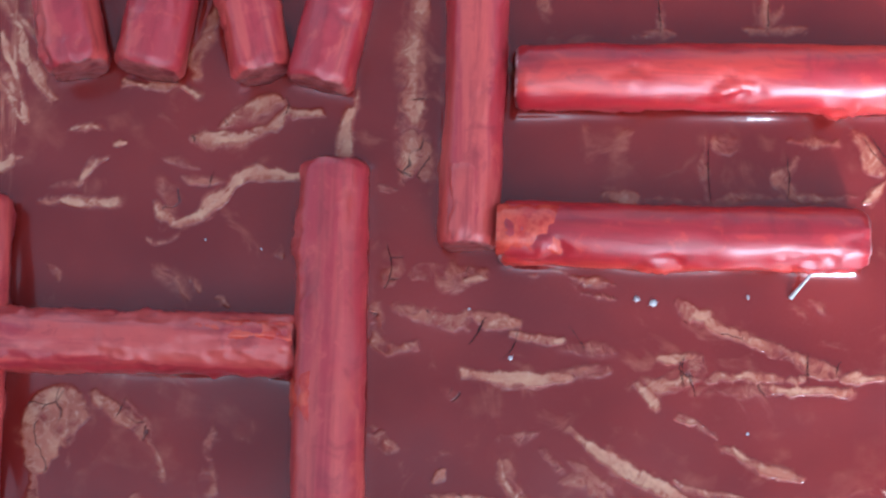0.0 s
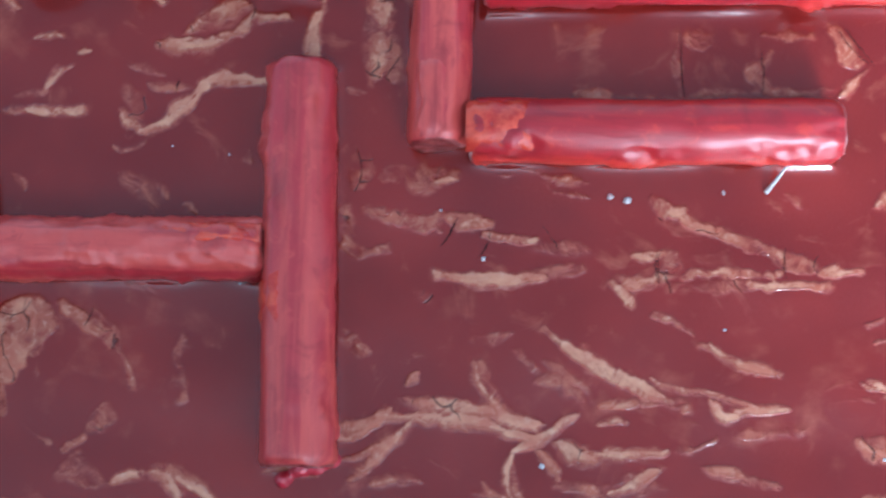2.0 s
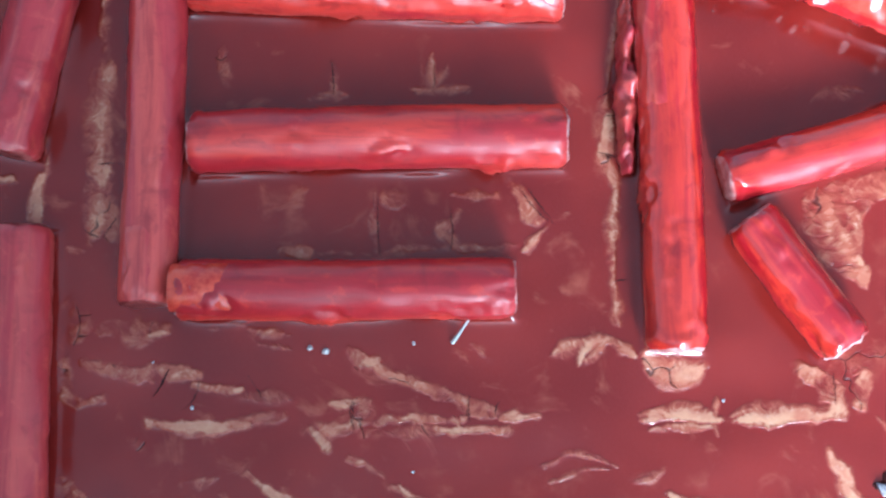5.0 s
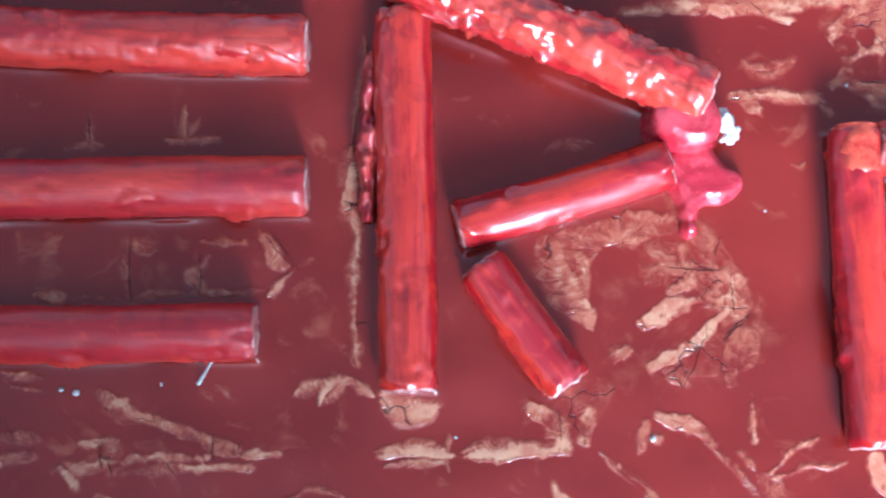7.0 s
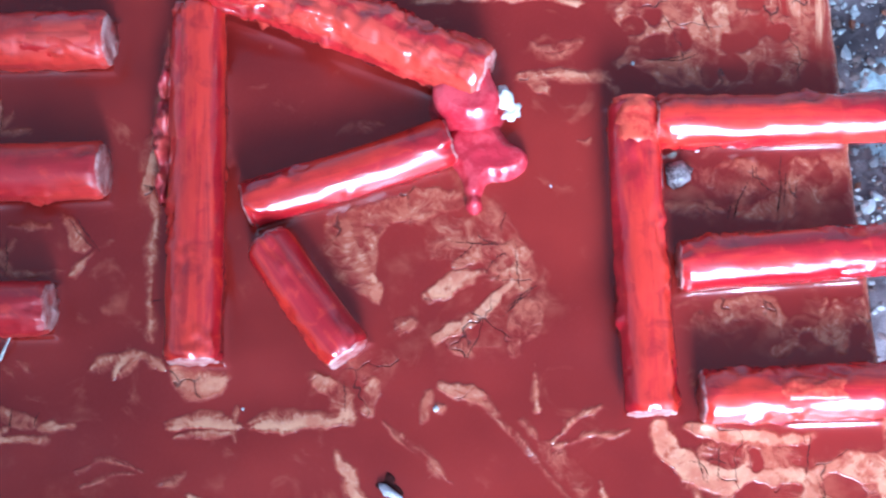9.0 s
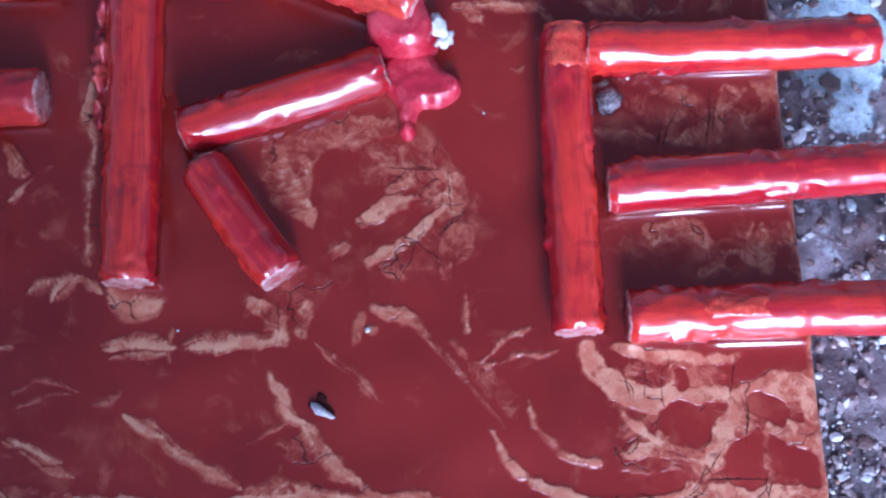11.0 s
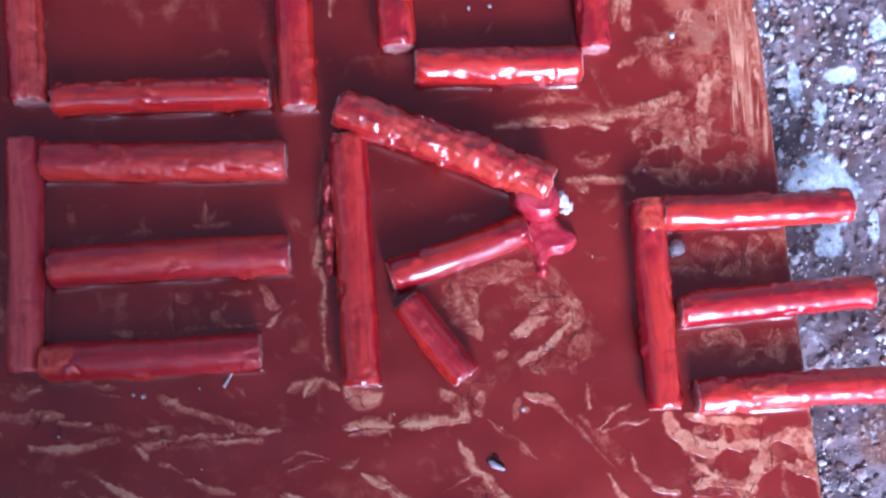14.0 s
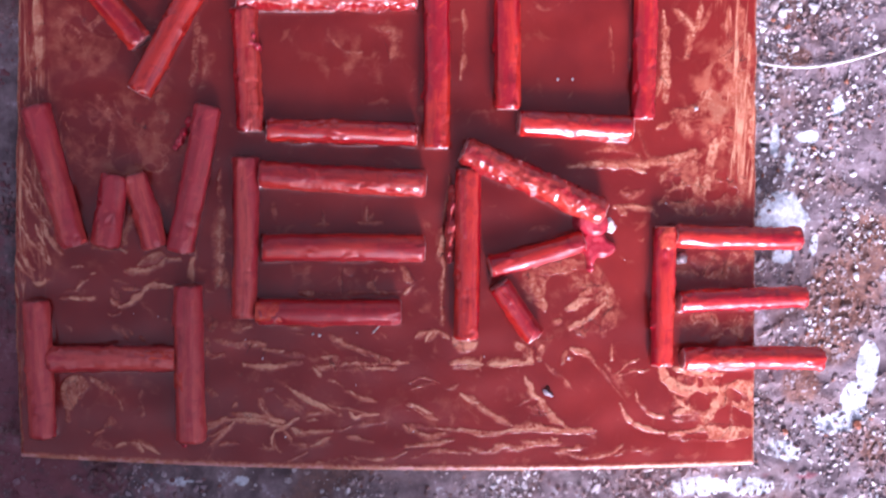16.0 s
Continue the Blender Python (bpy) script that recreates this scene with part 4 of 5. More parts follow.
    for width, strength, places in STROKES:
        xs, ys = [p[0] for p in places], [p[1] for p in places]
        reach = width * 0.9 + 0.0032
        near = (x > min(xs) - reach) & (x < max(xs) + reach) & (y > min(ys) - reach) & (y < max(ys) + reach)
        if not near.any():
            continue
        px, py = wx[near], wy[near]
        best, last = np.full(px.shape, 9.0), len(places) - 1
        for i in range(last):
            d, w = segment_distance(px, py, *places[i], *places[i + 1])
            along = (i + w) / last
            tip = 0.62 + 0.38 * np.sqrt(np.clip(np.sin(np.pi * np.clip(along, 0.03, 0.97)), 0, 1))
            best = np.minimum(best, d - width * 0.5 * (tip if strength else 1.0))
        inside = np.clip(0.5 - (best + ragged[near] * min(1.0, width / 0.002)) / (0.0016 if strength else 0.0011), 0, 1)
        inside = inside * inside * (3 - 2 * inside)
        if strength:
            # a thin film of paint runs out round the patch
            film = np.clip(1 - (best + 1.6 * ragged[near]) / (0.0012 + 0.35 * width), 0, 1) ** 1.4
            wear[near] = np.maximum(wear[near], film * (0.10 + 0.30 * strength) * np.clip(0.75 + 0.45 * mottle[near], 0, 1.2))
            amount = inside * strength * np.clip(0.88 + 0.30 * mottle[near], 0.35, 1.15)
            wear[near] = np.maximum(wear[near], amount)
            crackle[near] = np.maximum(crackle[near], inside * (width > 0.003))
            relief[near] = np.maximum(relief[near], inside * (0.00004 + 0.00006 * strength) * (1 + 0.35 * mottle[near]))
        else:
            wear[near] *= 1 - 0.95 * inside
            crackle[near] *= 1 - inside
            relief[near] *= 1 - inside
    z = z * (1 - 0.5 * np.clip(relief / 0.0002, 0, 1)) + relief
    # paint creeps up against the sticks
    for a, b, r, *_ in ALL_STICKS:
        half = math.hypot(b[0] - a[0], b[1] - a[1]) / 2
        ex, ey = (b[0] - a[0]) / half / 2, (b[1] - a[1]) / half / 2
        qx, qy = x - (a[0] + b[0]) / 2, y - (a[1] + b[1]) / 2
        d = np.hypot(np.clip(np.abs(qx * ex + qy * ey) - half, 0, 1), np.clip(np.abs(qy * ex - qx * ey) - r * 0.93, 0, 1))
        z += 0.0012 * np.exp(-d / 0.0010) * np.clip(0.5 + 0.9 * soft_noise(x, y, 0.012, int(r * 1e5)), 0.05, 1)
    # regions where the paint has crawled into cells
    marble = np.zeros_like(x)
    for cx, cy, rx, ry, amount in ((0.375, 0.028, 0.055, 0.040, 0.30), (0.372, 0.150, 0.040, 0.022, 0.35), (0.372, 0.205, 0.030, 0.045, 0.8),
                                   (0.295, 0.090, 0.045, 0.040, 0.25), (0.372, 0.112, 0.030, 0.012, 0.6), (0.372, 0.080, 0.030, 0.012, 0.6),
                                   (0.050, 0.170, 0.050, 0.040, 0.55), (0.030, 0.225, 0.040, 0.040, 0.5), (0.165, 0.100, 0.045, 0.011, 0.35),
                                   (0.045, 0.035, 0.035, 0.030, 0.3), (0.175, 0.030, 0.120, 0.030, 0.28), (0.020, 0.105, 0.030, 0.025, 0.3), (0.165, 0.218, 0.035, 0.018, 0.45)):
        marble = np.maximum(marble, amount * np.clip(1.5 - 1.3 * np.hypot((wx - cx) / rx, (wy - cy) / ry), 0, 1))
    # bare grain along both long margins
    grain = np.clip(1 - (x - left[:, None]) / 0.034, 0, 1) * (y > 0.03) * 0.75
    grain = np.maximum(grain, np.clip(1 - (right[:, None] - x) / 0.040, 0, 1) * np.clip((y - 0.135) / 0.03, 0, 1))
    # worn, rounded rim
    wear = np.maximum(wear, 1.1 * np.clip(1 - (y - y[:1]) / 0.0042, 0, 1) ** 0.7)
    wear = np.maximum(wear, 0.8 * np.clip(1 - np.minimum(x - x[:, :1], x[:, -1:] - x) / 0.0025, 0, 1))
    rim = np.minimum(np.minimum(x - x[:, :1], x[:, -1:] - x), np.minimum(y - y[:1], y[-1:] - y))
    z -= 0.0016 * np.clip(1 - rim / 0.0022, 0, 1) ** 2
    verts = np.stack([x, y, z], -1).reshape(-1, 3)
    i = np.arange(ny * nx).reshape(ny, nx)
    faces = np.stack([i[:-1, :-1], i[:-1, 1:], i[1:, 1:], i[1:, :-1]], -1).reshape(-1, 4)
    mesh = bpy.data.meshes.new("paint_layer")
    mesh.vertices.add(len(verts))
    mesh.vertices.foreach_set("co", verts.ravel())
    mesh.loops.add(faces.size)
    mesh.loops.foreach_set("vertex_index", faces.ravel())
    mesh.polygons.add(len(faces))
    mesh.polygons.foreach_set("loop_start", np.arange(0, faces.size, 4))
    mesh.polygons.foreach_set("use_smooth", np.ones(len(faces), bool))
    mesh.update()
    mesh.validate()
    data = np.stack([wear, grain, crackle, np.ones_like(x)], -1).astype(np.float32)
    mesh.attributes.new("wear", "FLOAT_COLOR", "POINT").data.foreach_set("color", data.ravel())
    # Front rim mask: worn wood, plus light on the bevel put into colour.
    arris = np.clip(1.25 - (y - y[:1]) / 0.0030, 0, 1) * np.clip(0.75 + 0.5 * mottle, 0, 1)
    arris = np.maximum(arris, 0.6 * np.clip(1.2 - (x[:, -1:] - x) / 0.0012, 0, 1) * np.clip(0.6 + 0.8 * mottle, 0, 1))
    flat = np.stack([marble, arris, marble, np.ones_like(x)], -1).astype(np.float32)
    mesh.attributes.new("marble", "FLOAT_COLOR", "POINT").data.foreach_set("color", flat.ravel())
    return link_mesh("paint_layer", mesh, PAINT, parent, "glossy red-brown paint pooled round cracked ochre ridges"), x, y, z


def board_core(parent, x, y, z):
    """The panel under the paint: its four edge faces, rough sawn, and its underside."""
    def strip(name, xs, ys, zs, out, label):
        n = len(xs)
        rows = 5
        verts, faces = [], []
        for r in range(rows):
            f = r / (rows - 1)
            for k in range(n):
                bulge = 0.0006 * noise.noise(Vector((xs[k] * 220, ys[k] * 220, r * 2.1))) + 0.0008 * math.sin(f * math.pi)
                verts.append((xs[k] + out[0] * bulge, ys[k] + out[1] * bulge, zs[k] - f * (BOARD_THICK + zs[k])))
        for r in range(rows - 1):
            for k in range(n - 1):
                faces.append((r * n + k, r * n + k + 1, (r + 1) * n + k + 1, (r + 1) * n + k))
        link_mesh(name, mesh_from(name, verts, faces), BARE_WOOD, parent, label)
    step = 5
    strip("front_edge", x[0, ::step], y[0, ::step], z[0, ::step], (0, -1), "pink-stained sawn edge of the board")
    strip("back_edge", x[-1, ::step], y[-1, ::step], z[-1, ::step], (0, 1), "")
    strip("side_edge", x[::step, 0], y[::step, 0], z[::step, 0], (-1, 0), "")
    strip("side_edge", x[::step, -1], y[::step, -1], z[::step, -1], (1, 0), "")
    bm = bmesh.new()
    corners = [(x[0, 0], y[0, 0]), (x[0, -1], y[0, -1]), (x[-1, -1], y[-1, -1]), (x[-1, 0], y[-1, 0])]
    bm.faces.new([bm.verts.new((a * 0.998 + 0.0004, b * 0.99 + 0.001, -BOARD_THICK + 0.0005)) for a, b in corners])
    part("underside", bm, BARE_WOOD, parent)


def stick_mesh(length, radius, facets, lumps, seed):
    """A short length of cut branch along x: slightly bent, flattened into facets, lumpy with paint, with soft shoulders."""
    rings, around = max(14, int(length / (0.0007 if lumps > 0.03 else 0.0009))), 44
    verts, faces = [], []
    rnd = random.Random(seed)
    phase, bow, taper = rnd.random() * 6.28, (rnd.random() - 0.5) * 0.0016, 1 + (rnd.random() - 0.5) * 0.10
    sides = 5 + rnd.randrange(3)
    for i in range(rings + 1):
        f = i / rings
        ends = min(f, 1 - f) * length
        shoulder = 1 - 0.13 * max(0, 1 - ends / 0.0018) ** 2
        xx = -length / 2 + f * length
        for k in range(around):
            a = 2 * math.pi * k / around
            # polygon section mixed into the round one
            seg = 2 * math.pi / sides
            poly = math.cos(seg / 2) / math.cos((a + phase) % seg - seg / 2)
            r = radius * ((1 - facets) + facets * poly * 1.08) * shoulder * (1 + (taper - 1) * (f - 0.5))
            p = Vector((xx * 90, math.cos(a) * 1.1, math.sin(a) * 1.1 + seed))
            r += radius * 0.055 * noise.noise(p) + radius * lumps * noise.fractal(Vector((xx * 260, math.cos(a) * 1.7, math.sin(a) * 1.7 + seed)), 0.9, 2.0, 4)
            if lumps > 0.03:
                w = max(0.1, 0.45 + noise.noise(Vector((xx * 55, math.cos(a), math.sin(a) + seed))))
                r += radius * lumps * 2.4 * w * noise.fractal(Vector((xx * 85, math.cos(a) * 2.1, math.sin(a) * 2.1 - seed)), 0.5, 2.3, 6)
            # clots and dried runs of paint, mostly towards the ends and along the flanks
            gate = noise.noise(Vector((xx * 70 + seed, math.cos(a) * 0.9, math.sin(a) * 0.9))) + 0.35 * max(0, 1 - ends / 0.006)
            clot = max(0.0, min(1.0, gate * 2.4 - 0.15))
            r += radius * 0.20 * clot * noise.fractal(Vector((xx * 190, math.cos(a) * 2.6, math.sin(a) * 2.6 + seed)), 0.6, 2.2, 5)
            skew = 0.0009 * (0.5 + lumps * 5) * noise.noise(Vector((math.cos(a) * 2, math.sin(a) * 2, seed + 9 * round(f)))) if ends < 1e-6 else 0
            verts.append((xx + skew, math.cos(a) * r + bow * math.sin(math.pi * f), math.sin(a) * r))
    for i in range(rings):
        for k in range(around):
            kk = (k + 1) % around
            faces.append((i * around + k, i * around + kk, (i + 1) * around + kk, (i + 1) * around + k))
    return mesh_from("stick", verts, faces), verts[:around], verts[-around:]


def cap_mesh(rim, sign, seed):
    """The cut face of a stick: shallow dish of end grain inside a rim of paint."""
    c = sum((Vector(v) for v in rim), Vector()) / len(rim)
    n = len(rim)
    verts, faces = [], []
    for j, (s, push) in enumerate(((1.0, 0.0), (0.93, 0.0005), (0.6, 0.0003), (0.25, 0.0005))):
        for k, v in enumerate(rim):
            p = c + (Vector(v) - c) * s
            p.x += sign * (push + 0.0003 * (j > 0) * noise.noise(Vector((p.y * 500, p.z * 500, seed))))
            verts.append(p)
    verts.append(c + Vector((sign * 0.0004, 0, 0)))
    for j in range(3):
        for k in range(n):
            kk = (k + 1) % n
            q = (j * n + k, j * n + kk, (j + 1) * n + kk, (j + 1) * n + k)
            faces.append(q if sign < 0 else q[::-1])
    for k in range(n):
        q = (3 * n + k, 3 * n + (k + 1) % n, 4 * n)
        faces.append(q if sign < 0 else q[::-1])
    return mesh_from("cut_end", verts, faces)


def paint_patch(stick, radius, length, start, end, low, high, seed, material, name, label):
    """A thick dab of paint wrapped over part of a stick; it thins out at its ragged border."""
    n, m = 26, 18
    verts, faces = [], []
    for i in range(n + 1):
        for k in range(m + 1):
            u, v = i / n, k / m
            rag = 0.5 * noise.noise(Vector((u * 3, v * 3, seed))) + 0.25 * noise.noise(Vector((u * 9, v * 9, seed)))
            inside = min(1.0, 4.5 * max(0.0, min(u, 1 - u, v, 1 - v) * (1 + 1.2 * rag) + 0.16 * rag - 0.02))
            inside *= min(1.0, 12 * min(u, 1 - u, v, 1 - v))
            r = radius * (0.90 + 0.155 * inside ** 0.5 + 0.045 * inside * noise.noise(Vector((u * 6, v * 5, seed + 3))))
            a = radians(low + (high - low) * v)
            verts.append((-length / 2 + length * (start + (end - start) * u), math.cos(a) * r, math.sin(a) * r))
    for i in range(n):
        for k in range(m):
            q = i * (m + 1) + k
            faces.append((q, q + 1, q + m + 2, q + m + 1))
    link_mesh(name, mesh_from(name, verts, faces), material, stick, label)


# letter, stick: start and end along it, from and to round it
PATCHES = {(4, 3): (-0.015, 0.17, 25, 150, "ORANGE"), (6, 1): (0.52, 0.68, 105, 190, "ORANGE"), (6, 2): (0.66, 1.0, 40, 85, "ORANGE"),
           (7, 0): (-0.01, 0.16, 30, 150, "ORANGE"), (4, 1): (0.74, 1.0, 20, 160, "FLAKED"), (5, 0): (0.02, 0.42, 95, 185, "FLAKED"),
           (7, 3): (0.20, 0.42, 50, 110, "ORANGE"), (1, 0): (0.30, 0.62, 20, 120, "FLAKED"), (4, 0): (0.80, 1.0, 60, 130, "CRIMSON")}


def build_letter(kind, sticks, seed):
    cx = sum(a[0] + b[0] for a, b, *_ in sticks) / len(sticks) / 2
    cy = min(min(a[1], b[1]) for a, b, *_ in sticks)
    words = {2: "two", 3: "three", 4: "four"}[len(sticks)]
    owner = thing("stick_letter", (cx, cy, TOP), f"letter {kind} laid from {words} glossy red painted sticks on the board", "letter", "letters on the board")
    for j, (a, b, r, facets, lumps, material, *lift) in enumerate(sticks):
        a, b = Vector((*a, 0)), Vector((*b, 0))
        length = (b - a).length
        mesh, first, last = stick_mesh(length, r, facets, lumps, seed * 7.3 + j * 2.1)
        mid = (a + b) / 2 - Vector((cx, cy, 0))
        turn = math.degrees(math.atan2(b.y - a.y, b.x - a.x))
        raise_by = lift[0] if lift else 0.0
        stick = link_mesh("stick", mesh, material, owner, "", pose(mid.x, mid.y, r * 0.86 + raise_by, 0, 0, turn))
        # ends of the slanting and upright crimson sticks: painted over, shade put into the colour
        end_paint, end_label = (CUT_SHADED, "red-painted cut end, darkened for the shade on it") if material is CRIMSON else (CUT, "pale pinkish cut end")
        link_mesh("cut_end", cap_mesh(first, -1, seed + j), end_paint, stick, end_label)
        link_mesh("cut_end", cap_mesh(last, 1, seed + j + 0.5), end_paint, stick, end_label)
        if (seed - 1, j) in PATCHES:
            start, end, low, high, paint = PATCHES[seed - 1, j]
            paint_patch(stick, r, length, start, end, low, high, seed + j * 3.7, {"ORANGE": ORANGE, "FLAKED": FLAKED, "CRIMSON": CRIMSON}[paint], "paint_dab", "thick ragged dab of orange-red paint")
    return owner


# ---- an unseen low wall, added to shade the board's left side ----
def added_shade_wall():
    """Low unseen wall added past the board's lower edge, ending beside it, for shade."""
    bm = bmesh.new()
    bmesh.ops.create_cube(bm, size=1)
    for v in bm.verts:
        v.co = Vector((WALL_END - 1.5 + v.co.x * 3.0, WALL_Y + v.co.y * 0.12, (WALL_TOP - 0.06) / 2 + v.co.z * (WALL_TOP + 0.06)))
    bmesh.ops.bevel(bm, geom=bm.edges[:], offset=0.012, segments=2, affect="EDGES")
    ob = part("unseen_shade_wall", bm, SHADE_WALL_GREY, None)
    tagged(ob, "low grey wall added out of view to shade the board's left", "wall", kind="structure")


# ---- ground ----
PALE, RED_SPILL, RUST = 0, 1, 2
SPILLS = []


def spilt(kind, x, y, rx, ry, amount):
    """A stain on the concrete: pale wash, red paint or rust."""
    SPILLS.append((kind, x, y, rx, ry, amount))


spilt(PALE, 0.407, 0.182, 0.003, 0.009, 1)
spilt(PALE, 0.416, 0.170, 0.003, 0.005, 1)
spilt(PALE, 0.414, 0.139, 0.013, 0.014, 1.1)
spilt(PALE, 0.426, 0.185, 0.007, 0.004, 0.9)
spilt(PALE, 0.443, 0.203, 0.004, 0.006, 1)
spilt(PALE, 0.472, 0.054, 0.006, 0.013, 1.2)
spilt(PALE, 0.465, 0.032, 0.007, 0.011, 1.2)
spilt(PALE, 0.454, 0.020, 0.012, 0.005, 1.2)
spilt(PALE, 0.434, 0.125, 0.003, 0.009, 0.7)
spilt(PALE, 0.416, 0.117, 0.006, 0.005, 0.9)
spilt(PALE, 0.426, 0.003, 0.012, 0.008, 0.7)
spilt(PALE, 0.386, -0.018, 0.043, 0.006, 0.8)
spilt(PALE, 0.087, -0.017, 0.019, 0.004, 0.6)
spilt(PALE, 0.064, -0.017, 0.008, 0.004, 0.5)
spilt(PALE, 0.115, -0.017, 0.006, 0.004, 0.7)
spilt(PALE, 0.397, 0.220, 0.004, 0.012, 0.6)
spilt(RUST, 0.453, 0.096, 0.022, 0.023, 1)
spilt(RUST, 0.468, 0.126, 0.014, 0.017, 1)
spilt(RUST, 0.433, 0.043, 0.012, 0.012, 0.9)
spilt(RUST, 0.415, 0.230, 0.009, 0.005, 1)
spilt(RUST, 0.479, 0.007, 0.014, 0.014, 0.7)
spilt(RUST, 0.445, 0.158, 0.015, 0.009, 0.5)
spilt(RUST, 0.448, 0.067, 0.019, 0.012, 0.8)
spilt(RED_SPILL, 0.440, -0.011, 0.009, 0.003, 0.8)
spilt(RED_SPILL, 0.416, -0.011, 0.006, 0.003, 0.6)
spilt(RED_SPILL, 0.003, -0.021, 0.028, 0.009, 0.6)


def ground_sheet():
    """One sheet of rough old concrete, dense near the board and reaching far out."""
    def axis(lo, hi, fine, far):
        mid = list(np.arange(lo, hi, fine))
        out, d, p, q = [], fine, lo, hi
        low, high = [], []
        while q < far:
            d *= 1.35
            p, q = p - d, q + d
            low.append(p)
            high.append(q)
        return low[::-1] + mid + high
    xs, ys = axis(-0.20, 0.66, 0.0022, 300), axis(-0.16, 0.40, 0.0022, 300)
    verts, spill = [], []
    for yy in ys:
        for xx in xs:
            inside = -0.25 < xx < 0.7 and -0.2 < yy < 0.45
            h = 0.0
            if inside:
                p = Vector((xx, yy, 0))
                h = 0.0014 * noise.noise(p * 38) + 0.0012 * noise.fractal(p * 120, 0.8, 2.0, 4)
            verts.append((xx, yy, -BOARD_THICK - 0.0016 + h))
            stain = [0.0, 0.85 * max(0, 1 - math.hypot((xx + 0.01) / 0.16, (yy - 0.02) / 0.20)), 0.0, 1.0]
            if inside:
                for kind, sx, sy, rx, ry, amount in SPILLS:
                    d = math.hypot((xx - sx) / rx, (yy - sy) / ry)
                    if d < 1.6:
                        stain[kind] = max(stain[kind], amount * (1 - d / 1.6) ** 0.7)
            spill.append(stain)
    nx, ny = len(xs), len(ys)
    faces = [(j * nx + i, j * nx + i + 1, (j + 1) * nx + i + 1, (j + 1) * nx + i) for j in range(ny - 1) for i in range(nx - 1)]
    mesh = mesh_from("ground", verts, faces)
    mesh.attributes.new("spill", "FLOAT_COLOR", "POINT").data.foreach_set("color", np.array(spill, np.float32).ravel())
    return tagged(link_mesh("ground", mesh, GROUND), "rough weathered grey-brown concrete ground with pale paint spills", "ground", kind="structure")


def gravel():
    """Loose and half-sunk chips of aggregate round the board, too many to count."""
    rnd = random.Random(5)
    verts, faces = [], []
    base = bmesh.new()
    bmesh.ops.create_icosphere(base, subdivisions=1, radius=1)
    bv = [v.co.copy() for v in base.verts]
    bf = [tuple(v.index for v in f.verts) for f in base.faces]
    base.free()
    made = 0
    while made < 21000:
        x, y = rnd.uniform(-0.06, 0.56), rnd.uniform(-0.07, 0.31)
        if board_left(y) - 0.001 < x < board_right(y) + 0.001 and -0.006 < y < BOARD_TOP_Y + 0.002:
            continue
        if rnd.random() > 0.08 + 1.1 * max(0.0, noise.noise(Vector((x * 26, y * 26, 4))) + 0.30) + 0.5 * max(0.0, noise.noise(Vector((x * 90, y * 90, 8)))):
            continue
        if any(kind == PALE and amount > 0.8 and math.hypot((x - sx) / rx, (y - sy) / ry) < 0.9 for kind, sx, sy, rx, ry, amount in SPILLS) and rnd.random() < 0.8:
            continue
        size = 0.0004 + 0.0015 * rnd.random() ** 3.5 + (0.0016 if rnd.random() < 0.008 else 0)
        turn = Euler((rnd.uniform(-0.5, 0.5), rnd.uniform(-0.5, 0.5), rnd.uniform(0, 6.28))).to_matrix()
        sx, sy, sz = rnd.uniform(0.7, 1.4), rnd.uniform(0.6, 1.1), rnd.uniform(0.35, 0.75)
        start = len(verts)
        for v in bv:
            p = Vector((v.x * sx, v.y * sy, v.z * sz)) * (1 + 0.6 * noise.noise(v * 1.5 + Vector((made, 0, 0))))
            p = turn @ p * size
            verts.append((x + p.x, y + p.y, -BOARD_THICK - 0.0012 + size * 0.15 + p.z))
        faces += [tuple(start + q for q in f) for f in bf]
        made += 1
    mesh = mesh_from("gravel", verts, faces)
    for p in mesh.polygons:
        p.use_smooth = False
    tagged(link_mesh("gravel", mesh, CHIPS), "pale and brown stone chips bedded in the concrete ground", "gravel", kind="stuff")


ground_sheet()
gravel()
added_shade_wall()
board = thing("painted_board", (0, 0, 0), "wooden board under glossy red-brown paint with ochre ridges, lying on concrete", "board")
_, GX, GY, GZ = paint_layer(board)
board_core(board, GX, GY, GZ)
for n_letter, (kind, sticks) in enumerate(LETTERS):
    build_letter(kind, sticks, n_letter + 1)


# ---- small things ----
def surface_z(x, y):
    """Height of the paint at a place on the board."""
    i = int(np.clip(round((y - GY[0, 0]) / (BOARD_TOP_Y - GY[0, 0]) * (GY.shape[0] - 1)), 0, GY.shape[0] - 1))
    j = int(np.argmin(np.abs(GX[i] - x)))
    i = int(np.argmin(np.abs(GY[:, j] - y)))
    return float(GZ[i, j])


# The shade inside the splits is put into this dark colour.
CRACK = plain_material("painted_crack_shade", (0.030, 0.007, 0.006), (0.06, 0.014, 0.012), 300, 0.9, 0.0003, 0.1)
FLAKE = plain_material("dusty_flake", (0.30, 0.26, 0.28), (0.62, 0.60, 0.64), 300, 0.3)
# The pit's shade is put into the colour of a raised patch.
HOLE = plain_material("painted_pit_shade", (0.03, 0.008, 0.008), (0.07, 0.015, 0.012), 300, 0.9, 0.0003, 0.1)


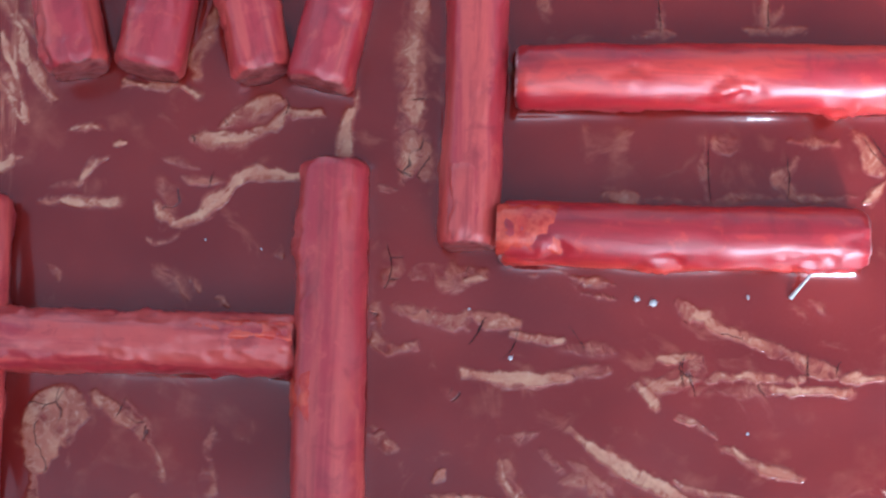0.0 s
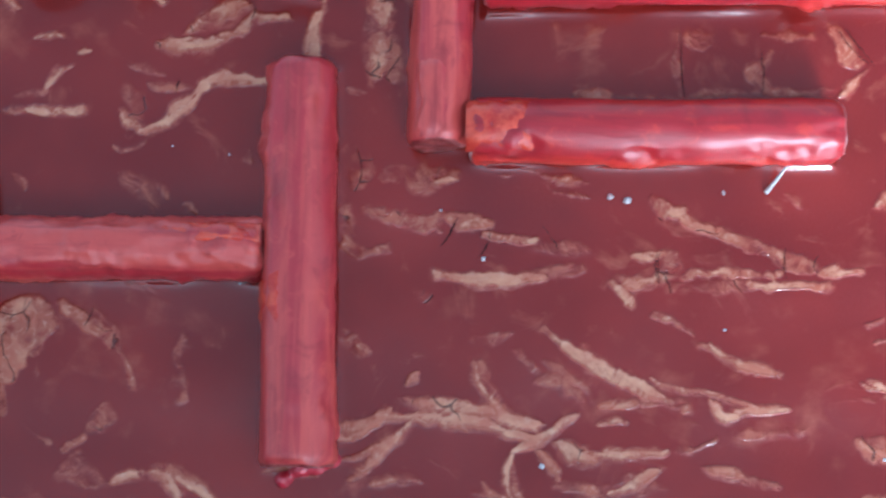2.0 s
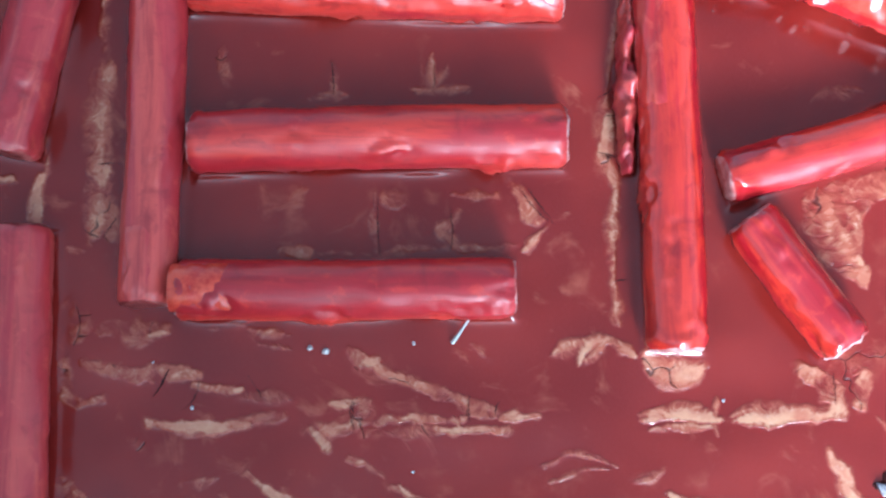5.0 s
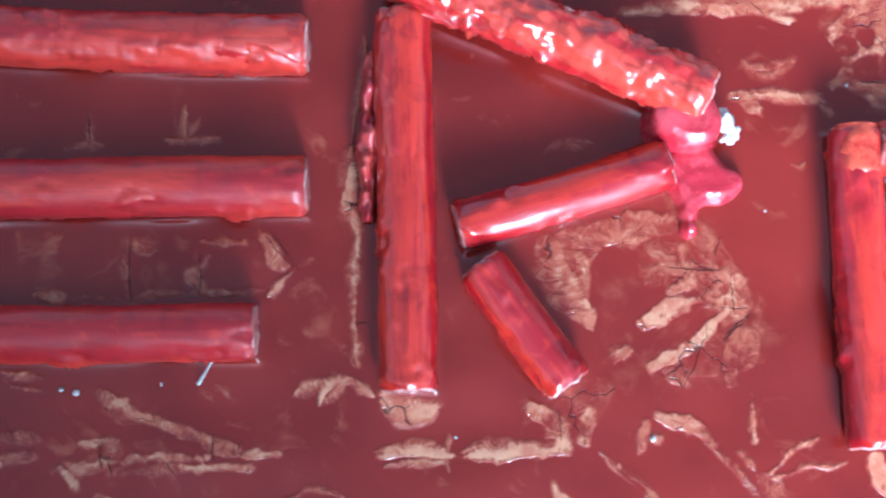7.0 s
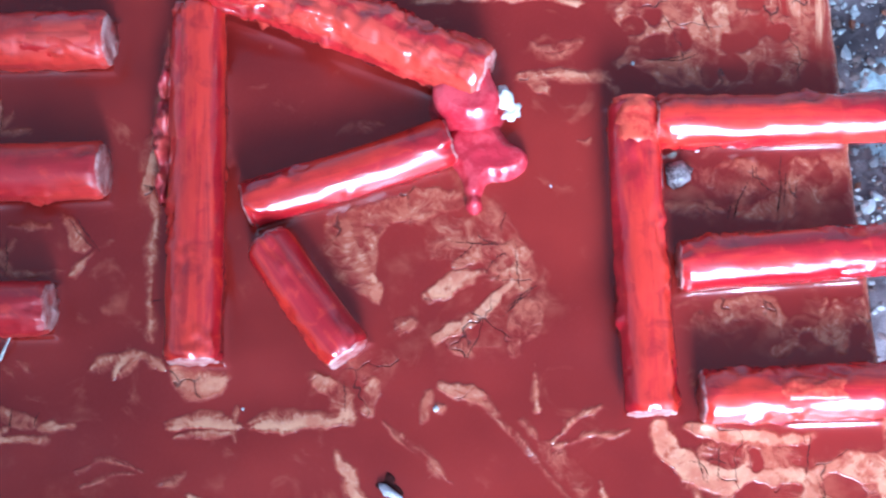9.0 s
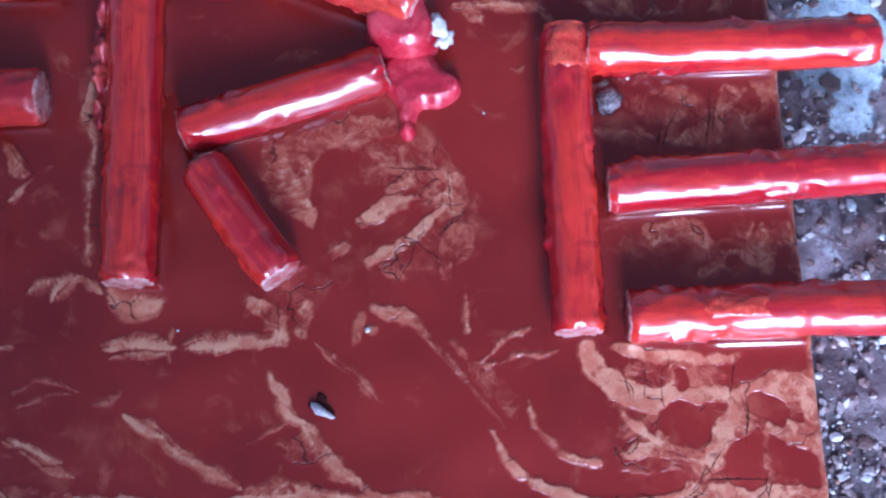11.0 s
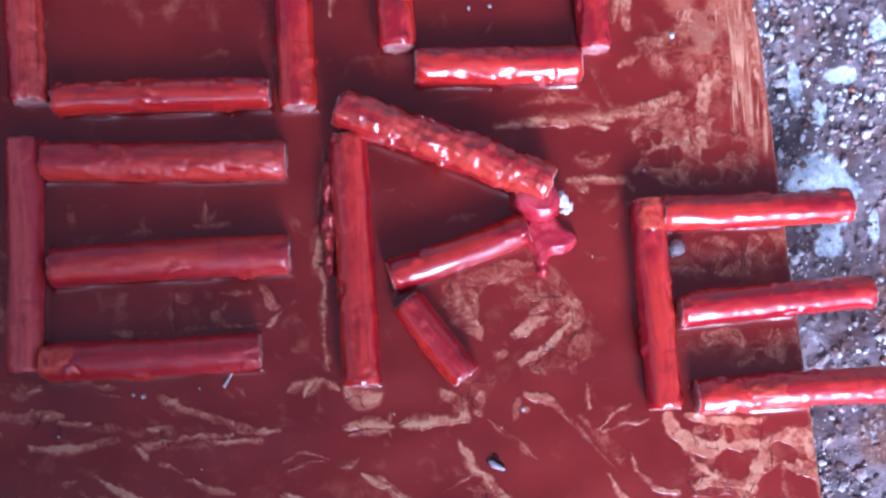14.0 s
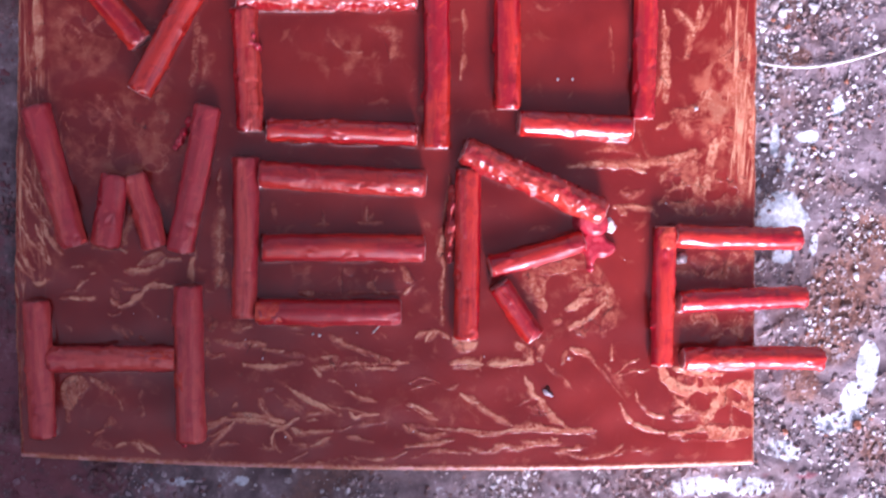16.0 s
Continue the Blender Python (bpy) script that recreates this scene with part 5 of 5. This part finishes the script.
def crack(a, b, c):
    """Split in the dried filler: a narrow jagged raised strip, its inner shade painted dark."""
    rnd = random.Random(a[0] * 1e4 + a[1] * 1e5)
    n, verts, faces = 22, [], []
    for i in range(n + 1):
        f = i / n
        x = (1 - f) ** 2 * a[0] + 2 * f * (1 - f) * (2 * b[0] - (a[0] + c[0]) / 2) + f * f * c[0]
        y = (1 - f) ** 2 * a[1] + 2 * f * (1 - f) * (2 * b[1] - (a[1] + c[1]) / 2) + f * f * c[1]
        dx, dy = c[0] - a[0], c[1] - a[1]
        d = math.hypot(dx, dy)
        px, py = -dy / d, dx / d
        jig = rnd.uniform(-0.00016, 0.00016) + 0.0003 * noise.noise(Vector((x * 260, y * 260, 7)))
        w = (0.00003 + 0.00011 * math.sin(math.pi * f)) * rnd.uniform(0.4, 1.4)
        z = surface_z(x, y) + 0.00008
        for s, dz in ((-1, 0), (0, 0.00005), (1, 0)):
            verts.append((x + px * (jig + s * w), y + py * (jig + s * w), z + dz))
    for i in range(n):
        for k in (0, 1):
            faces.append((i * 3 + k, i * 3 + k + 1, i * 3 + k + 4, i * 3 + k + 3))
    link_mesh("crack", mesh_from("crack", verts, faces), CRACK, board)


def lump(size, flat, seed, rough=0.25, detail=2):
    bm = bmesh.new()
    bmesh.ops.create_icosphere(bm, subdivisions=detail, radius=size)
    for v in bm.verts:
        k = 1 + rough * noise.noise(v.co.normalized() * 1.6 + Vector((seed, 0, 0)))
        v.co = Vector((v.co.x * k, v.co.y * k, v.co.z * k * flat))
    return bm


def fleck(x, y, size):
    mesh = lump(size * 0.62, 0.45, x * 900 + y * 300, 0.6)
    ob = part("paint_fleck", mesh, WHITE, None, "", pose(x, y, surface_z(x, y) + size * 0.2))
    tagged(ob, "tiny white speck stuck in the red-brown paint, one of them a glint", "speck", "specks on the board")


def glaze(circles, base, height, label):
    """A pool of thick gloss paint: the swollen outline of several drops that ran together."""
    xs, ys, rs = zip(*circles)
    m = max(rs) * 1.6
    x0, x1, y0, y1 = min(xs) - m, max(xs) + m, min(ys) - m, max(ys) + m
    n = 84
    gx, gy = np.meshgrid(np.linspace(x0, x1, n), np.linspace(y0, y1, n))
    field = sum(np.exp(-1.1 * ((gx - x) ** 2 + (gy - y) ** 2) / r ** 2) for x, y, r in circles)
    verts, faces, index = [], [], {}
    def vert(i, j):
        if (i, j) not in index:
            x, y = gx[i, j], gy[i, j]
            e = max(0.0, field[i, j] - 0.36)
            z = base + height * min(1.0, (e * 1.7)) ** 0.5 * 0.9 + 0.0004 * noise.noise(Vector((x * 350, y * 350, 2)))
            if e == 0:
                z = base - 0.05 * (0.36 - field[i, j])
            index[i, j] = len(verts)
            verts.append((x, y, z))
        return index[i, j]
    for i in range(n - 1):
        for j in range(n - 1):
            if max(field[i, j], field[i + 1, j], field[i, j + 1], field[i + 1, j + 1]) > 0.14:
                faces.append((vert(i, j), vert(i, j + 1), vert(i + 1, j + 1), vert(i + 1, j)))
    ob = link_mesh("paint_drip", mesh_from("paint_drip", verts, faces), ORANGE if "orange" in label else GLAZE)
    tagged(ob, label, "paint drip")


def pebble(x, y, size):
    mesh = lump(size, 0.7, 3.3, 0.5)
    tagged(part("pebble", mesh, GREY, None, "", pose(x, y, surface_z(x, y) + size * 0.45)), "small grey pebble with glints in the corner of the letter", "pebble")


def shard(x, y, size, turn, z):
    """A crumpled, drawn-out crust of dried glue."""
    bm = lump(size * 0.55, 0.55, turn * 0.7, 0.9, 3)
    for v in bm.verts:
        v.co.y *= 1.5
        v.co += v.co.normalized() * size * 0.14 * noise.noise(v.co * (3.0 / size) + Vector((turn, 0, 0)))
    tagged(part("glue_shard", bm, WHITE, None, "", pose(x, y, z, 15, 20, turn)), "white shiny crust of dried glue at the stick's end", "shard")


def chip_hole(x, y, size):
    """A spot where the paint broke out: a three-cornered pit, its shade painted dark, with a loose white flake along
    its lower lip.
    """
    rnd = random.Random(4)
    base = surface_z(x, y)
    bm = bmesh.new()
    floor_of_pit = bm.verts.new((0, 0, 0.00030))
    rings = []
    for scale_of, z in ((0.55, 0.00030), (0.92, 0.00036), (1.08, -0.0004)):
        ring = []
        for k in range(24):
            a = 2 * math.pi * k / 24
            r = size * scale_of * (0.62 + 0.28 * math.cos(3 * a + 0.6) + 0.10 * noise.noise(Vector((math.cos(a) * 3, math.sin(a) * 3, 1))))
            ring.append(bm.verts.new((math.cos(a) * r * 1.5, math.sin(a) * r, z)))
        rings.append(ring)
    for k in range(24):
        kk = (k + 1) % 24
        bm.faces.new((floor_of_pit, rings[0][k], rings[0][kk]))
        for low, high in zip(rings, rings[1:]):
            bm.faces.new((low[k], high[k], high[kk], low[kk]))
    part("pit", bm, HOLE, board, "pit broken out of the paint, its shade painted dark", pose(x - size * 0.1, y + size * 0.45, base, 0, 0, -28))
    bm = bmesh.new()
    outline = [(-1.15, 0.30), (-0.55, 0.42), (0.05, 0.34), (0.45, 0.12), (1.15, -0.10), (0.95, -0.28), (0.30, -0.26), (-0.35, -0.38), (-0.95, -0.12)]
    top = [bm.verts.new((a * size, b * size + rnd.uniform(-0.1, 0.1) * size, 0.0008 + rnd.uniform(0, 0.0004))) for a, b in outline]
    low = [bm.verts.new((v.co.x * 1.05, v.co.y * 1.05, 0.0)) for v in top]
    bm.faces.new(top)
    bm.faces.new(low[::-1])
    for k in range(len(top)):
        kk = (k + 1) % len(top)
        bm.faces.new((low[k], low[kk], top[kk], top[k]))
    tagged(part("loose_flake", bm, FLAKE, None, "", pose(x, y - size * 0.1, base + 0.0002, 4, 3, -24)), "loose white flake lying in a pit of the paint", "flake")


def tube(points, radius, end_radius, sides=8):
    verts, faces = [], []
    n = len(points)
    for i, p in enumerate(points):
        d = (points[min(i + 1, n - 1)] - points[max(i - 1, 0)]).normalized()
        u = d.cross(Vector((0, 0, 1))).normalized()
        w = d.cross(u)
        r = radius + (end_radius - radius) * i / (n - 1)
        for k in range(sides):
            a = 2 * math.pi * k / sides
            verts.append(p + u * math.cos(a) * r + w * math.sin(a) * r)
    for i in range(n - 1):
        for k in range(sides):
            kk = (k + 1) % sides
            faces.append((i * sides + k, i * sides + kk, (i + 1) * sides + kk, (i + 1) * sides + k))
    return verts, faces


def splinter(a, b):
    pts = [Vector((a[0] + (b[0] - a[0]) * f, a[1] + (b[1] - a[1]) * f, 0.0006 + 0.004 * f)) for f in np.linspace(0, 1, 8)]
    mesh = mesh_from("splinter", *tube(pts, 0.0005, 0.00022))
    tagged(link_mesh("splinter", mesh, STRAW), "thin pale splinter leaning on the stick's end", "splinter")


def straw(a, b, c):
    pts = []
    for f in np.linspace(0, 1, 24):
        x = (1 - f) ** 2 * a[0] + 2 * f * (1 - f) * (2 * b[0] - (a[0] + c[0]) / 2) + f * f * c[0]
        y = (1 - f) ** 2 * a[1] + 2 * f * (1 - f) * (2 * b[1] - (a[1] + c[1]) / 2) + f * f * c[1]
        pts.append(Vector((x, y, -BOARD_THICK + 0.0012 + 0.0006 * math.sin(9 * f))))
    mesh = mesh_from("straw", *tube(pts, 0.0005, 0.0009))
    tagged(link_mesh("straw", mesh, STRAW), "bent pale blade of dry straw lying on the concrete", "straw")


def bark_strip(a, b):
    """Lumpy strip of peeled bark and paint along a stick's flank."""
    verts, faces, n, around = [], [], 60, 12
    for i in range(n + 1):
        f = i / n
        x, y = a[0] + (b[0] - a[0]) * f, a[1] + (b[1] - a[1]) * f
        for k in range(around):
            t = math.pi * k / (around - 1)
            r = 0.0024 * (0.45 + 0.55 * math.sin(math.pi * f) ** 0.4) * (1 + 0.35 * noise.noise(Vector((y * 90, 0, 0))) + 0.45 * noise.fractal(Vector((y * 240, math.cos(t) * 1.2, math.sin(t) * 1.2)), 0.8, 2.0, 5))
            verts.append((x + math.cos(t) * r, y, 0.0005 + math.sin(t) * r * 3.0))
    for i in range(n):
        for k in range(around - 1):
            faces.append((i * around + k, i * around + k + 1, (i + 1) * around + k + 1, (i + 1) * around + k))
    mesh = mesh_from("bark_strip", verts, faces)
    tagged(link_mesh("bark_strip", mesh, CRIMSON), "lumpy strip of red-painted bark along the upright stick", "bark")


crack((0.1607, 0.0577), (0.1602, 0.0548), (0.1608, 0.0512))
crack((0.1186, 0.0638), (0.1168, 0.0601), (0.1151, 0.0576))
crack((0.1254, 0.0620), (0.1249, 0.0578), (0.1219, 0.0547))
crack((0.1395, 0.0574), (0.1391, 0.0592), (0.1363, 0.0628))
crack((0.1535, 0.1368), (0.1540, 0.1326), (0.1541, 0.1282))
crack((0.1776, 0.1358), (0.1777, 0.1322), (0.1775, 0.1294))
crack((0.1997, 0.1067), (0.2018, 0.1033), (0.2060, 0.0981))
crack((0.1653, 0.1042), (0.1653, 0.0974), (0.1662, 0.0899))
crack((0.1819, 0.1017), (0.1825, 0.0962), (0.1822, 0.0915))
crack((0.2156, 0.1281), (0.2176, 0.1292), (0.2193, 0.1307))
crack((0.2165, 0.1145), (0.2186, 0.1144), (0.2206, 0.1143))
crack((0.2191, 0.0853), (0.2212, 0.0855), (0.2225, 0.0858))
crack((0.2684, 0.0654), (0.2686, 0.0628), (0.2690, 0.0581))
crack((0.3008, 0.1030), (0.3022, 0.1003), (0.3063, 0.0996))
crack((0.3079, 0.0826), (0.3121, 0.0867), (0.3156, 0.0888))
crack((0.3027, 0.0920), (0.3062, 0.0962), (0.3082, 0.0962))
crack((0.3580, 0.0501), (0.3573, 0.0466), (0.3570, 0.0417))
crack((0.3790, 0.0531), (0.3782, 0.0474), (0.3768, 0.0418))
crack((0.3795, 0.0433), (0.3809, 0.0377), (0.3801, 0.0322))
crack((0.3574, 0.0189), (0.3643, 0.0179), (0.3704, 0.0229))
crack((0.3704, 0.0229), (0.3780, 0.0232), (0.3862, 0.0229))
crack((0.3862, 0.0229), (0.3854, 0.0201), (0.3844, 0.0160))
crack((0.3705, 0.0304), (0.3719, 0.0318), (0.3726, 0.0346))
crack((0.3524, 0.0492), (0.3531, 0.0450), (0.3538, 0.0415))
crack((0.3545, 0.0465), (0.3573, 0.0466), (0.3601, 0.0453))
crack((0.2769, 0.0204), (0.2797, 0.0212), (0.2801, 0.0191))
crack((0.3635, 0.1099), (0.3628, 0.1069), (0.3625, 0.1046))
crack((0.3759, 0.1134), (0.3747, 0.1088), (0.3744, 0.1065))
crack((0.3686, 0.1186), (0.3689, 0.1170), (0.3686, 0.1147))
crack((0.3474, 0.1467), (0.3531, 0.1466), (0.3567, 0.1481))
crack((0.3604, 0.1518), (0.3592, 0.1565), (0.3565, 0.1611))
crack((0.0715, 0.1064), (0.0727, 0.1083), (0.0719, 0.1109))
crack((0.1018, 0.0936), (0.1041, 0.0974), (0.1045, 0.0987))
crack((0.0572, 0.0932), (0.0567, 0.0913), (0.0562, 0.0894))
crack((0.1831, 0.2268), (0.1847, 0.2224), (0.1865, 0.2152))
crack((0.3227, 0.1836), (0.3262, 0.1777), (0.3272, 0.1716))
crack((0.3503, 0.0464), (0.3539, 0.0451), (0.3543, 0.0409))
crack((0.3810, 0.0420), (0.3813, 0.0378), (0.3802, 0.0308))
crack((0.3519, 0.0283), (0.3547, 0.0305), (0.3553, 0.0340))
crack((0.3712, 0.0229), (0.3691, 0.0195), (0.3616, 0.0171))
crack((0.3616, 0.0171), (0.3575, 0.0190), (0.3547, 0.0195))
crack((0.3808, 0.0233), (0.3740, 0.0231), (0.3712, 0.0229))
crack((0.3855, 0.0188), (0.3846, 0.0215), (0.3856, 0.0242))
crack((0.3754, 0.0306), (0.3726, 0.0264), (0.3698, 0.0229))
crack((0.3104, 0.0992), (0.3104, 0.0931), (0.3111, 0.0879))
crack((0.3152, 0.0888), (0.3109, 0.0849), (0.3067, 0.0810))
crack((0.2942, 0.0999), (0.3016, 0.0992), (0.3090, 0.0991))
crack((0.2952, 0.0949), (0.2980, 0.0972), (0.3001, 0.0996))
crack((0.3241, 0.0272), (0.3255, 0.0275), (0.3269, 0.0280))
crack((0.1187, 0.0639), (0.1176, 0.0614), (0.1153, 0.0577))
crack((0.1615, 0.0581), (0.1607, 0.0551), (0.1613, 0.0503))
crack((0.1868, 0.0593), (0.1866, 0.0563), (0.1871, 0.0528))
crack((0.0992, 0.1109), (0.1021, 0.1113), (0.1052, 0.1112))
crack((0.1939, 0.0579), (0.1927, 0.0560), (0.1930, 0.0543))
crack((0.0418, 0.0424), (0.0408, 0.0399), (0.0401, 0.0381))
crack((0.2172, 0.1237), (0.2189, 0.1240), (0.2208, 0.1241))
crack((0.2171, 0.1136), (0.2187, 0.1140), (0.2206, 0.1141))
crack((0.1979, 0.1066), (0.2010, 0.1021), (0.2048, 0.0989))
crack((0.3437, 0.1467), (0.3494, 0.1469), (0.3551, 0.1486))
crack((0.3680, 0.1149), (0.3658, 0.1110), (0.3636, 0.1048))
crack((0.3761, 0.1213), (0.3753, 0.1136), (0.3745, 0.1051))
crack((0.3699, 0.1192), (0.3705, 0.1148), (0.3748, 0.1111))
crack((0.3772, 0.1168), (0.3766, 0.1139), (0.3760, 0.1074))
crack((0.3646, 0.1097), (0.3644, 0.1076), (0.3641, 0.1047))
fleck(0.1542, 0.0683, 0.0013)
fleck(0.1506, 0.0691, 0.0010)
fleck(0.1742, 0.0703, 0.0005)
fleck(0.1745, 0.0418, 0.0005)
fleck(0.3191, 0.1139, 0.0005)
fleck(0.2907, 0.0587, 0.0011)
fleck(0.3403, 0.1458, 0.0007)
fleck(0.3453, 0.1063, 0.0009)
fleck(0.3552, 0.1223, 0.0009)
fleck(0.2768, 0.2101, 0.0012)
fleck(0.2848, 0.2105, 0.0012)
fleck(0.3541, 0.1978, 0.0018)
fleck(0.3869, 0.2078, 0.0012)
fleck(0.1376, 0.0127, 0.0009)
# A glint on the paint, put in as a white speck.
fleck(0.1243, 0.0552, 0.0007)
fleck(0.1150, 0.0653, 0.0004)
fleck(0.0690, 0.0763, 0.0004)
fleck(0.0565, 0.0779, 0.0004)
fleck(0.2066, 0.0165, 0.0006)
fleck(0.2438, 0.0587, 0.0006)
fleck(0.0730, 0.0485, 0.0005)
fleck(0.1741, 0.0707, 0.0005)
glaze([(0.2977, 0.1386, 0.0055), (0.2962, 0.1344, 0.0057), (0.3016, 0.1331, 0.0048), (0.3004, 0.1421, 0.0030)], 0.0100, 0.0030, 'glossy pink-red glue blob at the joint of the sticks')
glaze([(0.3006, 0.1274, 0.0052), (0.3018, 0.1225, 0.0057), (0.3073, 0.1198, 0.0046), (0.3107, 0.1206, 0.0025), (0.2999, 0.1170, 0.0030), (0.2998, 0.1128, 0.0022), (0.3000, 0.1087, 0.0022), (0.2971, 0.1232, 0.0041)], 0.0006, 0.0042, 'glossy pink-red glue drip run onto the board')
glaze([(0.1133, 0.2211, 0.0021), (0.1176, 0.2193, 0.0021), (0.1134, 0.2154, 0.0015), (0.1155, 0.2249, 0.0015)], 0.0105, 0.0022, 'glossy glue drip on the stick')
glaze([(0.0835, 0.1797, 0.0028), (0.0807, 0.1738, 0.0024), (0.0788, 0.1693, 0.0024), (0.0766, 0.1657, 0.0018)], 0.0005, 0.0035, 'glossy glue crumbs beside the stick')
glaze([(0.0844, 0.0080, 0.0019), (0.0878, 0.0104, 0.0019), (0.0913, 0.0111, 0.0021), (0.0947, 0.0124, 0.0017)], 0.0003, 0.0030, 'red paint drip at the foot of the stick')
pebble(0.3503, 0.1161, 0.0035)
shard(0.3080, 0.1342, 0.0037, 20, 0.0080)
shard(0.3094, 0.1310, 0.0028, -35, 0.0062)
chip_hole(0.2801, 0.0393, 0.0030)
splinter((0.1829, 0.0707), (0.1868, 0.0761))
straw((0.3935, 0.2257), (0.4296, 0.2252), (0.4736, 0.2393))
bark_strip((0.2223, 0.1519), (0.2223, 0.1095))
